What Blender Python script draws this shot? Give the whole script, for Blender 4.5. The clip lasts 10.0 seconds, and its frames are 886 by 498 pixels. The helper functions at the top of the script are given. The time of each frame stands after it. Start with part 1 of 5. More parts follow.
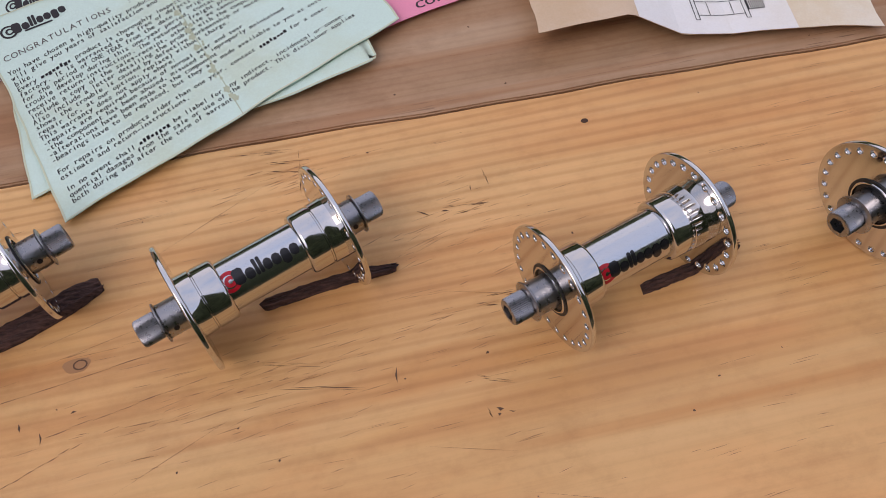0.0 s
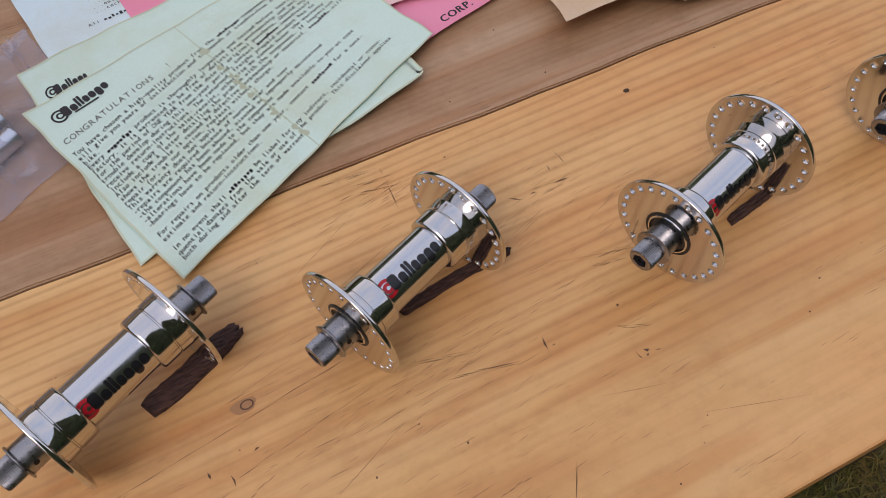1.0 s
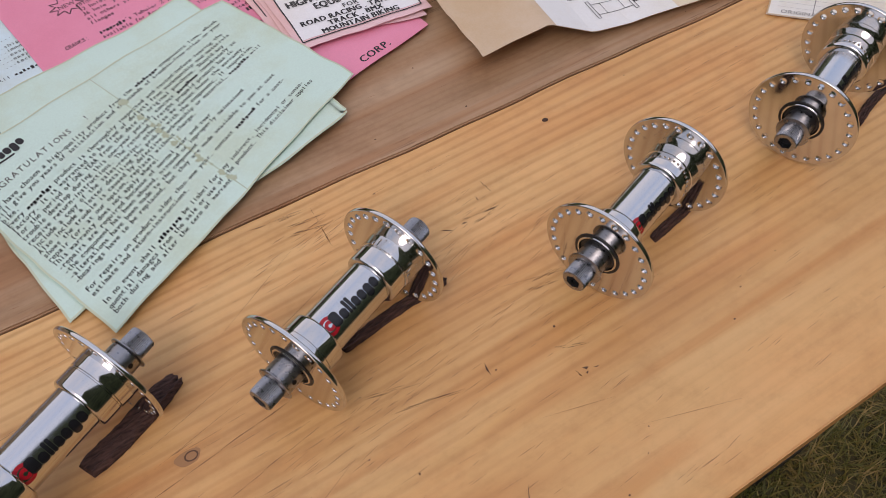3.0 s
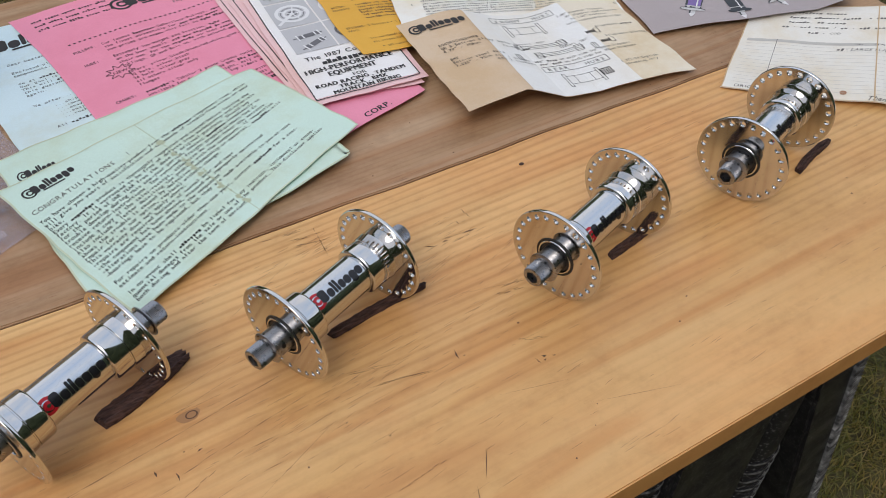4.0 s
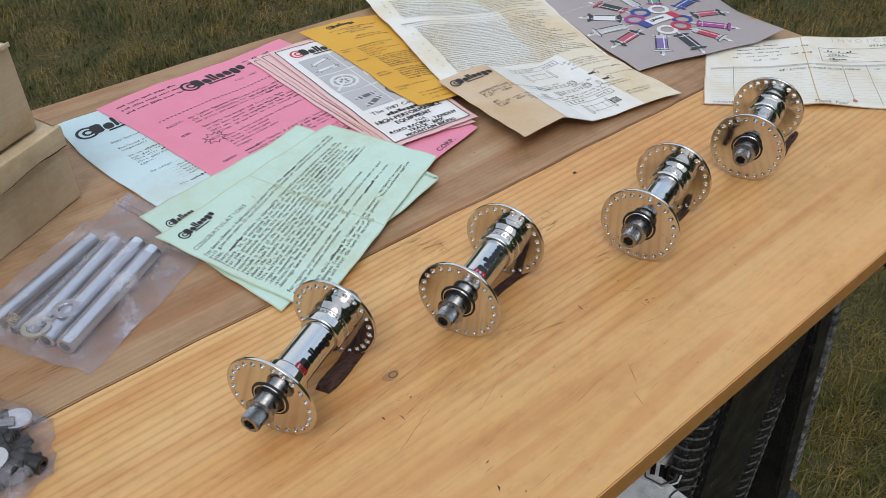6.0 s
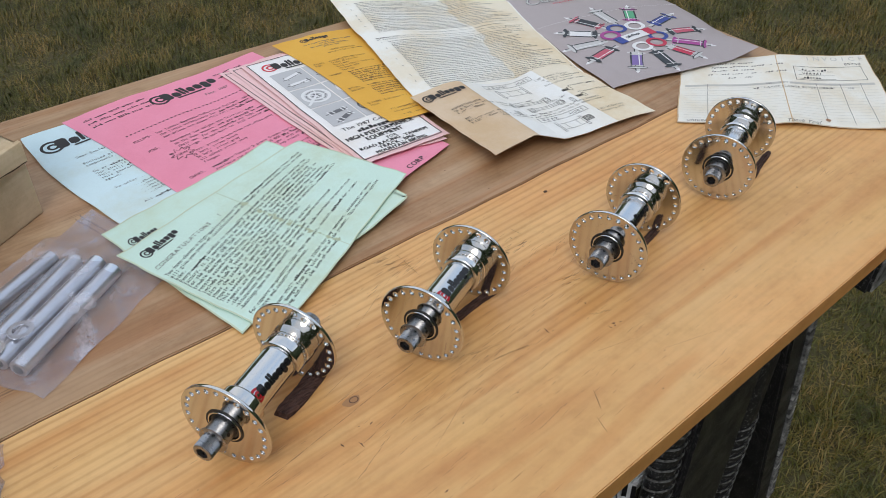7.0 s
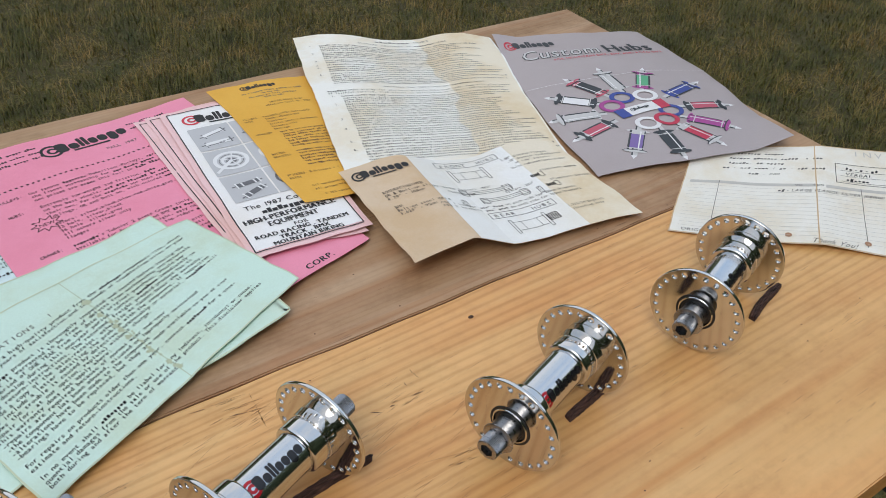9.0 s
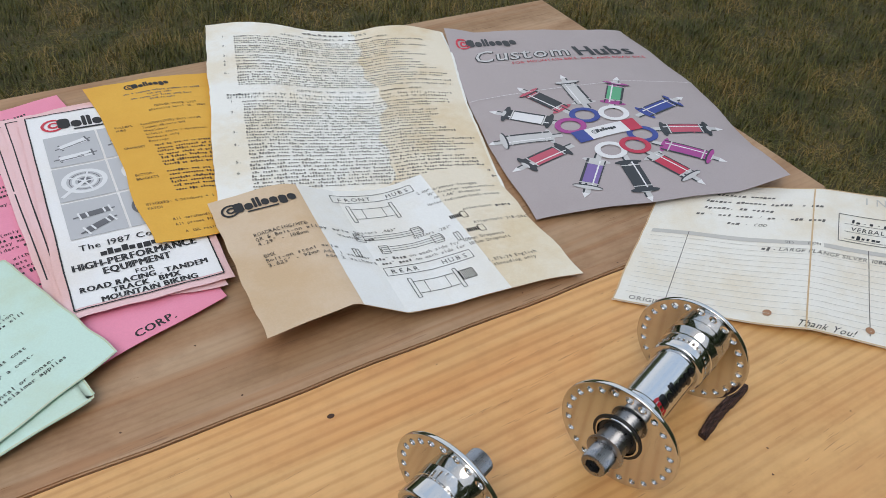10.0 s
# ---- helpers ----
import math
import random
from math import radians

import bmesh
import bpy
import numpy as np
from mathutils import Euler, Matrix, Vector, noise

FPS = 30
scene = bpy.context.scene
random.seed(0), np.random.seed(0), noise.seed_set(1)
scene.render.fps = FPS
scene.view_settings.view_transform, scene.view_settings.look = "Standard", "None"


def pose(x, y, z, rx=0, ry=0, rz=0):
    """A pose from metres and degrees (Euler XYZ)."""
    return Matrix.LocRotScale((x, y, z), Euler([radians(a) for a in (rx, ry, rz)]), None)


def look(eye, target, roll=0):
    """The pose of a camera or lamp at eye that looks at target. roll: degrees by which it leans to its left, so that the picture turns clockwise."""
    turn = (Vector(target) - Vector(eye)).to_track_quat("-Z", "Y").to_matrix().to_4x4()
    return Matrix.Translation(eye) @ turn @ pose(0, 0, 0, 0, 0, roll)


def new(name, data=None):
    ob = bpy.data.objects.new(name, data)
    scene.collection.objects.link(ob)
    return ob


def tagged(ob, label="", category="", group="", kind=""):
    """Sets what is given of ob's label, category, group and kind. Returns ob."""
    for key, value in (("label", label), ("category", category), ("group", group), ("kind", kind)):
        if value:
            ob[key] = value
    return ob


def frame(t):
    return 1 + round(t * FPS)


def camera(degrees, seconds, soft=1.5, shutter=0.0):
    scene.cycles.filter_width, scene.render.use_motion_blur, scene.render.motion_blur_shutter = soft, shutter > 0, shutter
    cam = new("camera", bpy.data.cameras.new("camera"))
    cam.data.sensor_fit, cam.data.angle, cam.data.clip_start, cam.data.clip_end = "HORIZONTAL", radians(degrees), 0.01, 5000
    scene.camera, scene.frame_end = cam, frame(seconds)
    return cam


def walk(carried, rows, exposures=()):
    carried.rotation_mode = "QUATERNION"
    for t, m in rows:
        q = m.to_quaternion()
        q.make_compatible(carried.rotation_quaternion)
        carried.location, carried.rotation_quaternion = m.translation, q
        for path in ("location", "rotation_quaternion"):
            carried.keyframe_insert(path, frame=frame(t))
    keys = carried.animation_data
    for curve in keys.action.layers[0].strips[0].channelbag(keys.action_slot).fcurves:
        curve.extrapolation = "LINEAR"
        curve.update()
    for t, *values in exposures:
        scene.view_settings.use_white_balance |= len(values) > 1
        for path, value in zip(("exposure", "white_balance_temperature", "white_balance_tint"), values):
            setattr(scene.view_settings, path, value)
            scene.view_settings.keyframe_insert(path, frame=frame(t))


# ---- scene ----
cam = camera(56.40, 10.0, soft=0.35)
PATH = [
    (0, (0.0794, -0.2810, 1.0708), (0.1632, 0.2107, 0.2041), -3.21),
    (0.5, (0.0143, -0.2775, 1.0968), (0.1481, 0.2283, 0.2446), -5.75),
    (1, (-0.0318, -0.2789, 1.0885), (0.1781, 0.2040, 0.2384), -3.80),
    (1.5, (-0.0489, -0.2801, 1.0895), (0.2166, 0.1829, 0.2438), -0.83),
    (2, (-0.0484, -0.2814, 1.0901), (0.2450, 0.1735, 0.2494), 0.72),
    (2.5, (-0.0405, -0.2788, 1.0913), (0.2647, 0.1794, 0.2565), 0.88),
    (3, (-0.0412, -0.2800, 1.0917), (0.2715, 0.1893, 0.2659), 0.88),
    (3.2, (-0.0414, -0.2843, 1.0923), (0.2850, 0.2006, 0.2808), 1.38),
    (4.3, (-0.0879, -0.4245, 1.0934), (0.2708, 0.2120, 0.4107), -1.08),
    (4.5, (-0.1038, -0.4412, 1.1106), (0.2542, 0.2088, 0.4403), -2.18),
    (5, (-0.1918, -0.4278, 1.1187), (0.2101, 0.2189, 0.4705), -2.70),
    (5.5, (-0.2669, -0.4162, 1.1236), (0.1931, 0.2002, 0.4845), -1.44),
    (6, (-0.2763, -0.4035, 1.1265), (0.2286, 0.1836, 0.4937), -0.26),
    (7.3, (-0.2518, -0.4054, 1.1295), (0.2674, 0.1775, 0.5045), 0.69),
    (7.5, (-0.2545, -0.4080, 1.1288), (0.2574, 0.1821, 0.5045), 0.71),
    (8, (-0.1872, -0.4168, 1.1236), (0.2987, 0.2026, 0.5071), 0.92),
    (8.5, (-0.0797, -0.4252, 1.1071), (0.3835, 0.2169, 0.4963), 1.14),
    (9, (-0.0482, -0.3476, 1.0972), (0.4045, 0.2989, 0.4832), 1.52),
    (9.5, (-0.0032, -0.2963, 1.0739), (0.4327, 0.3509, 0.4485), 2.25),
    (10, (0.1040, -0.2789, 1.0600), (0.5178, 0.3687, 0.4201), 2.50),
]
walk(cam, [(t, look(eye, target, roll)) for t, eye, target, roll in PATH], [(0, -0.25, 6650, 27), (0.5, -0.30, 6700, 23), (2.0, -0.28, 6800, 28), (2.6, -0.28, 6800, 25), (3.2, -0.26, 6800, 24), (4.5, -0.06, 6500, 10), (8.5, -0.04, 6450, 10), (10, -0.10, 6450, 10)])

TOP = 0.72  # height of the plank tops above the lawn

# ---- light: soft open shade under a bright sky ----
world = bpy.data.worlds.new("sky")
world.use_nodes = True
scene.world = world
wn = world.node_tree.nodes
sky = wn.new("ShaderNodeTexSky")
sky.sky_type = "NISHITA"
sky.sun_disc = False
sky.sun_elevation = radians(53)
sky.sun_rotation = radians(230)
sky.dust_density = 2.0
wn["Background"].inputs["Strength"].default_value = 0.05
world.node_tree.links.new(sky.outputs["Color"], wn["Background"].inputs["Color"])
# a bright even cloud layer over the whole sky
cloud, both = wn.new("ShaderNodeBackground"), wn.new("ShaderNodeAddShader")
puffs, tones, where = wn.new("ShaderNodeTexNoise"), wn.new("ShaderNodeValToRGB"), wn.new("ShaderNodeTexCoord")
puffs.inputs["Scale"].default_value, puffs.inputs["Detail"].default_value = 1.8, 3
tones.color_ramp.elements[0].position, tones.color_ramp.elements[0].color = 0.30, (0.62, 0.80, 1.04, 1)
tones.color_ramp.elements[1].position, tones.color_ramp.elements[1].color = 0.70, (1.12, 1.10, 1.06, 1)
world.node_tree.links.new(where.outputs["Generated"], puffs.inputs["Vector"])
world.node_tree.links.new(puffs.outputs["Fac"], tones.inputs["Fac"])
world.node_tree.links.new(tones.outputs["Color"], cloud.inputs["Color"])
cloud.inputs["Strength"].default_value = 0.86
world.node_tree.links.new(wn["Background"].outputs["Background"], both.inputs[0])
world.node_tree.links.new(cloud.outputs["Background"], both.inputs[1])
world.node_tree.links.new(both.outputs["Shader"], wn["World Output"].inputs["Surface"])
sun = new("sun", bpy.data.lights.new("sun", "SUN"))
sun.data.energy, sun.data.angle, sun.data.color = 0.85, radians(28), (1.0, 0.96, 0.90)
sun.matrix_world = look((-1.2, -1.0, 2.1), (0, 0, 0))


# ---- materials ----
def mat(name, color=(0.5, 0.5, 0.5), rough=0.5, metal=0.0):
    m = bpy.data.materials.new(name)
    m.use_nodes = True
    b = m.node_tree.nodes["Principled BSDF"]
    b.inputs["Base Color"].default_value = (*color, 1)
    b.inputs["Roughness"].default_value = rough
    b.inputs["Metallic"].default_value = metal
    return m


def tree(m):
    return m.node_tree.nodes, m.node_tree.links, m.node_tree.nodes["Principled BSDF"]


def coords(m, scale=(1, 1, 1), turn=0.0):
    n, l, b = tree(m)
    c, p = n.new("ShaderNodeTexCoord"), n.new("ShaderNodeMapping")
    p.inputs["Scale"].default_value = scale
    p.inputs["Rotation"].default_value = (0, 0, turn)
    l.new(c.outputs["Object"], p.inputs["Vector"])
    return p.outputs["Vector"]


def noise_of(m, vec, scale, detail=4, rough=0.55, distort=0.0):
    n, l, b = tree(m)
    t = n.new("ShaderNodeTexNoise")
    t.inputs["Scale"].default_value, t.inputs["Detail"].default_value = scale, detail
    t.inputs["Roughness"].default_value, t.inputs["Distortion"].default_value = rough, distort
    l.new(vec, t.inputs["Vector"])
    return t.outputs["Fac"]


def ramp_of(m, fac, stops):
    n, l, b = tree(m)
    r = n.new("ShaderNodeValToRGB")
    e = r.color_ramp.elements
    while len(e) < len(stops):
        e.new(0.5)
    for k, (at, col) in enumerate(stops):
        e[k].position, e[k].color = at, (*col, 1)
    l.new(fac, r.inputs["Fac"])
    return r.outputs["Color"]


def mixed(m, fac, a, b_, mode="MIX"):
    n, l, b = tree(m)
    x = n.new("ShaderNodeMix")
    x.data_type, x.blend_type = "RGBA", mode
    if isinstance(fac, float):
        x.inputs["Factor"].default_value = fac
    else:
        l.new(fac, x.inputs["Factor"])
    for sock, v in ((x.inputs[6], a), (x.inputs[7], b_)):
        if isinstance(v, tuple):
            sock.default_value = (*v, 1)
        else:
            l.new(v, sock)
    return x.outputs[2]


def bump_of(m, height, strength=0.3, dist=0.001):
    n, l, b = tree(m)
    u = n.new("ShaderNodeBump")
    u.inputs["Strength"].default_value, u.inputs["Distance"].default_value = strength, dist
    l.new(height, u.inputs["Height"])
    l.new(u.outputs["Normal"], b.inputs["Normal"])


BW = [(0.0, (0, 0, 0)), (1.0, (1, 1, 1))]


def wave_of(m, vec, scale, distort, detail=2.0, dscale=1.0):
    """Soft stripes across y, bent by a slow noise: growth rings cut lengthwise."""
    n, l, b = tree(m)
    w = n.new("ShaderNodeTexWave")
    w.wave_type, w.bands_direction, w.wave_profile = "BANDS", "Y", "SIN"
    for key, v in (("Scale", scale), ("Distortion", distort), ("Detail", detail), ("Detail Scale", dscale)):
        w.inputs[key].default_value = v
    l.new(vec, w.inputs["Vector"])
    return w.outputs["Fac"]


def wood(name, stops, pore, pore_at, slant, rough, rings=0.5, ring_tone=(0.80, 0.69, 0.58), ring_scale=46.0, stain=0.5, stain_tone=(0.72, 0.66, 0.6)):
    """Plank wood: slow figure, growth rings, hair-fine grain, short dark pores, stains and wear, all along x."""
    m = mat(name, rough=rough)
    n, l, b = tree(m)
    col = ramp_of(m, noise_of(m, coords(m, (1.7, 15, 8), slant), 1.0, 3, 0.5, 1.4), stops)
    # growth rings, close and even in some stretches, nearly gone in others
    zone = noise_of(m, coords(m, (1.1, 8.5, 5), slant), 1.0, 2, 0.5, 0.3)
    split, run = n.new("ShaderNodeSeparateXYZ"), n.new("ShaderNodeMath")
    l.new(coords(m, (1, 1, 1), 0.06), split.inputs["Vector"])
    run.operation, run.inputs[1].default_value = "MULTIPLY_ADD", 2.4
    l.new(split.outputs["Y"], run.inputs[0])
    l.new(zone, run.inputs[2])
    ring = wave_of(m, coords(m, (0.10, 1, 1), slant), ring_scale, 7.5, 2.0, 0.4)
    shade = ramp_of(m, ring, [(0.0, ring_tone), (0.42, (1, 1, 1)), (1.0, (1.05, 1.04, 1.01))])
    col = mixed(m, ramp_of(m, run.outputs["Value"], [(0.12, (0.05,) * 3), (0.36, (rings,) * 3)]), col, mixed(m, 1.0, col, shade, "MULTIPLY"))
    # wide reddish flames
    flame = noise_of(m, coords(m, (1.5, 19, 20), slant * 1.6), 1.0, 3, 0.45, 1.8)
    col = mixed(m, 0.9, col, ramp_of(m, flame, [(0.33, (0.87, 0.72, 0.58)), (0.47, (1, 1, 1)), (0.7, (1.03, 1.03, 1.0))]), "MULTIPLY")
    lines = noise_of(m, coords(m, (5, 300, 60), slant), 1.0, 4, 0.65, 0.2)
    col = mixed(m, 0.28, col, ramp_of(m, lines, [(0.28, (0.78, 0.71, 0.64)), (0.56, (1.02, 1.02, 1.02))]), "MULTIPLY")
    blush = noise_of(m, coords(m, (5, 11, 6)), 1.0, 5, 0.6, 0.8)
    col = mixed(m, 0.7, col, ramp_of(m, blush, [(0.35, (1.04, 0.93, 0.87)), (0.52, (1, 1, 1)), (0.68, (1.02, 1.05, 1.03))]), "MULTIPLY")
    pores = noise_of(m, coords(m, (48, 900, 90), slant * 2), 1.0, 1, 0.4)
    spots = noise_of(m, coords(m, (6, 16, 9)), 1.0, 2)
    gate = ramp_of(m, spots, [(0.50, (0, 0, 0)), (0.64, (0.75,) * 3)])
    mask = mixed(m, 1.0, ramp_of(m, pores, [(pore_at, (0, 0, 0)), (pore_at + 0.05, (1, 1, 1))]), gate, "MULTIPLY")
    col = mixed(m, mask, col, pore)
    grime = noise_of(m, coords(m, (9, 17, 9)), 1.0, 7, 0.72)
    col = mixed(m, stain, col, ramp_of(m, grime, [(0.32, stain_tone), (0.5, (1, 1, 1))]), "MULTIPLY")
    rub = noise_of(m, coords(m, (70, 90, 60)), 1.0, 5, 0.7)
    col = mixed(m, 0.5, col, ramp_of(m, rub, [(0.34, (0.88, 0.85, 0.82)), (0.5, (1, 1, 1)), (0.7, (1.05, 1.05, 1.05))]), "MULTIPLY")
    l.new(col, b.inputs["Base Color"])
    l.new(ramp_of(m, grime, [(0.3, (rough + 0.15,) * 3), (0.7, (rough - 0.06,) * 3)]), b.inputs["Roughness"])
    bump_of(m, lines, 0.15, 0.0006)
    return m


PINE = wood("pine", [(0.30, (0.575, 0.285, 0.098)), (0.46, (0.665, 0.370, 0.138)), (0.62, (0.72, 0.435, 0.180))], (0.30, 0.15, 0.065), 0.755, -0.03, 0.42, 0.58, (0.80, 0.69, 0.56), 46.0, 0.45)
BROWN = wood("brown_wood", [(0.30, (0.325, 0.190, 0.094)), (0.48, (0.410, 0.256, 0.142)), (0.68, (0.475, 0.325, 0.200))], (0.13, 0.070, 0.036), 0.64, -0.05, 0.5, 0.25, (0.76, 0.70, 0.64), 62.0, 0.8, (0.66, 0.60, 0.55))
EDGE = wood("sawn_edge", [(0.3, (0.60, 0.28, 0.075)), (0.7, (0.72, 0.37, 0.12))], (0.08, 0.035, 0.015), 0.94, 0.0, 0.6)


def paper(name, color, stain=(0.86, 0.72, 0.5), amount=0.35):
    m = mat(name, color, 0.75)
    n, l, b = tree(m)
    blot = noise_of(m, coords(m), 14, 6, 0.65)
    col = mixed(m, amount, color, ramp_of(m, blot, [(0.38, tuple(c * s for c, s in zip(color, stain))), (0.56, color)]))
    fibre = noise_of(m, coords(m), 900, 2)
    col = mixed(m, 0.25, col, ramp_of(m, fibre, [(0.3, (0.8, 0.8, 0.8)), (0.7, (1, 1, 1))]), "MULTIPLY")
    l.new(col, b.inputs["Base Color"])
    bump_of(m, noise_of(m, coords(m), 34, 5, 0.5, 0.6), 0.4, 0.0022)
    return m


GREEN = paper("green_paper", (0.60, 0.785, 0.685))
PINK = paper("pink_paper", (0.86, 0.30, 0.42), (0.9, 0.75, 0.75))
ROSE = paper("pale_rose_paper", (0.84, 0.56, 0.56))
BLUE = paper("pale_blue_paper", (0.64, 0.81, 0.86))
YELLOW = paper("golden_paper", (0.78, 0.43, 0.06), (0.9, 0.8, 0.6))
WHITE = paper("aged_white_paper", (0.88, 0.865, 0.80), amount=0.5)
CREAM = paper("cream_invoice_paper", (0.82, 0.795, 0.72), amount=0.45)
TAN = paper("tanned_paper", (0.68, 0.52, 0.36), amount=0.5)
PALE = paper("unfaded_paper", (0.83, 0.83, 0.80), amount=0.25)
LILAC = paper("lilac_grey_coated_paper", (0.415, 0.358, 0.356), (0.9, 0.88, 0.86))
tree(LILAC)[2].inputs["Roughness"].default_value = 0.4
GLOSSY = paper("coated_white_paper", (0.86, 0.85, 0.84), amount=0.2)
INK = mat("black_ink", (0.018, 0.017, 0.018), 0.6)
GREY_INK = mat("faded_ink", (0.13, 0.12, 0.11), 0.7)
PALE_INK = mat("pale_grey_ink", (0.52, 0.50, 0.46), 0.7)
PHOTO = mat("photo_grey", (0.50, 0.50, 0.51), 0.5)
PHOTO_LIGHT = mat("photo_light_grey", (0.76, 0.76, 0.76), 0.5)
PHOTO_MID = mat("photo_mid_grey", (0.13, 0.13, 0.14), 0.5)
RED_INK = mat("red_ink", (0.60, 0.035, 0.06), 0.5)
DECAL_RED = mat("decal_red", (0.42, 0.012, 0.02), 0.25)
DECAL_BLACK = mat("decal_black", (0.012, 0.012, 0.014), 0.25)
PRINT = {k: mat("print_" + k, c, 0.45) for k, c in dict(blue=(0.035, 0.06, 0.28), purple=(0.20, 0.13, 0.36), magenta=(0.36, 0.05, 0.25), red=(0.50, 0.03, 0.07), rose=(0.50, 0.085, 0.13), green=(0.10, 0.38, 0.20), white=(0.75, 0.74, 0.74), silver=(0.55, 0.54, 0.53), dark=(0.03, 0.035, 0.04)).items()}

CHROME = mat("polished_chrome", (0.62, 0.62, 0.615), 0.045, 1.0)
n_, l_, b_ = tree(CHROME)
l_.new(ramp_of(CHROME, noise_of(CHROME, coords(CHROME), 180, 5), [(0.35, (0.05,) * 3), (0.75, (0.12,) * 3)]), b_.inputs["Roughness"])
BARREL = mat("brushed_chrome", (0.62, 0.64, 0.66), 0.16, 1.0)
n_, l_, b_ = tree(BARREL)
l_.new(ramp_of(BARREL, noise_of(BARREL, coords(BARREL), 160, 5), [(0.35, (0.11,) * 3), (0.75, (0.20,) * 3)]), b_.inputs["Roughness"])
FLANGE = mat("polished_flange", (0.66, 0.655, 0.64), 0.13, 1.0)
n_, l_, b_ = tree(FLANGE)
l_.new(ramp_of(FLANGE, noise_of(FLANGE, coords(FLANGE), 120, 5), [(0.35, (0.06,) * 3), (0.75, (0.12,) * 3)]), b_.inputs["Roughness"])
STEEL = mat("satin_steel", (0.34, 0.34, 0.35), 0.3, 1.0)
n_, l_, b_ = tree(STEEL)
l_.new(ramp_of(STEEL, noise_of(STEEL, coords(STEEL), 400, 4), [(0.3, (0.22,) * 3), (0.75, (0.42,) * 3)]), b_.inputs["Roughness"])
ZINC = mat("zinc_plate", (0.78, 0.78, 0.74), 0.35, 1.0)
ALLOY = mat("satin_alloy", (0.66, 0.70, 0.76), 0.3, 1.0)
RUBBER = mat("black_rubber", (0.012, 0.012, 0.012), 0.45)
# near-black that stands for the shade inside sockets, holes and slots
RECESS_SHADE = mat("recess_shade_black", (0.02, 0.02, 0.021), 0.5, 0.6)

BARK = mat("bark", (0.07, 0.035, 0.028), 0.9)
n_, l_, b_ = tree(BARK)
g_ = noise_of(BARK, coords(BARK, (120, 900, 500)), 1.0, 4)
l_.new(ramp_of(BARK, g_, [(0.3, (0.022, 0.011, 0.010)), (0.7, (0.13, 0.066, 0.052))]), b_.inputs["Base Color"])
bump_of(BARK, g_, 0.9, 0.002)

CARD = mat("carton_board", (0.55, 0.40, 0.24), 0.8)
n_, l_, b_ = tree(CARD)
c_ = ramp_of(CARD, noise_of(CARD, coords(CARD), 9, 6, 0.7), [(0.32, (0.60, 0.46, 0.29)), (0.5, (0.73, 0.585, 0.39)), (0.66, (0.70, 0.57, 0.39))])
l_.new(mixed(CARD, 0.3, c_, ramp_of(CARD, noise_of(CARD, coords(CARD, (40, 40, 300)), 1.0, 3), [(0.3, (0.75, 0.72, 0.7)), (0.7, (1, 1, 1))]), "MULTIPLY"), b_.inputs["Base Color"])
n_, l_, b_ = tree(CARD)
c_ = b_.inputs["Base Color"].links[0].from_socket
c_ = mixed(CARD, ramp_of(CARD, noise_of(CARD, coords(CARD), 75, 4, 0.65), [(0.67, (0, 0, 0)), (0.74, (0.8,) * 3)]), c_, (0.30, 0.18, 0.09))
l_.new(mixed(CARD, 0.6, c_, ramp_of(CARD, noise_of(CARD, coords(CARD), 28, 6, 0.75), [(0.36, (0.80, 0.74, 0.66)), (0.52, (1, 1, 1))]), "MULTIPLY"), b_.inputs["Base Color"])
bump_of(CARD, noise_of(CARD, coords(CARD), 26, 5, 0.6), 0.5, 0.003)
# dark brown that stands for the shade in the lid gaps
GAP_SHADE = mat("carton_gap_shade", (0.09, 0.055, 0.035), 0.9)

FILM = bpy.data.materials.new("clear_plastic_film")
FILM.use_nodes = True
n_, l_, b_ = tree(FILM)
b_.inputs["Base Color"].default_value = (0.74, 0.71, 0.78, 1)
b_.inputs["Roughness"].default_value = 0.14
b_.inputs["IOR"].default_value = 1.45
t_, x_ = n_.new("ShaderNodeBsdfTransparent"), n_.new("ShaderNodeMixShader")
t_.inputs["Color"].default_value = (0.93, 0.92, 0.93, 1)
l_.new(ramp_of(FILM, noise_of(FILM, coords(FILM), 45, 5, 0.6), [(0.35, (0.10,) * 3), (0.52, (0.17,) * 3), (0.68, (0.50,) * 3)]), x_.inputs["Fac"])
l_.new(t_.outputs["BSDF"], x_.inputs[1])
l_.new(b_.outputs["BSDF"], x_.inputs[2])
l_.new(x_.outputs["Shader"], n_["Material Output"].inputs["Surface"])
bump_of(FILM, noise_of(FILM, coords(FILM), 70, 4, 0.6), 0.9, 0.005)

MILKY = FILM.copy()
MILKY.name = "milky_plastic_film"
for q_ in MILKY.node_tree.nodes:
    if q_.type == "VALTORGB" and q_.color_ramp.elements[0].color[0] < 0.2:
        for e_, v_ in zip(q_.color_ramp.elements, (0.03, 0.08, 0.34)):
            e_.color = (v_, v_, v_, 1)

PLASTIC = mat("black_plastic", (0.012, 0.012, 0.013), 0.42)
n_, l_, b_ = tree(PLASTIC)
l_.new(ramp_of(PLASTIC, noise_of(PLASTIC, coords(PLASTIC), 420, 4, 0.6), [(0.56, (0.014, 0.014, 0.015)), (0.70, (0.22, 0.22, 0.21))]), b_.inputs["Base Color"])
l_.new(ramp_of(PLASTIC, noise_of(PLASTIC, coords(PLASTIC), 30, 5), [(0.3, (0.3,) * 3), (0.7, (0.6,) * 3)]), b_.inputs["Roughness"])
# paler blotches: scuffs, and the rib edges' highlights put into the colour
SCUFF_GLINT = mat("scuffed_glint_plastic", (0.06, 0.06, 0.063), 0.55)
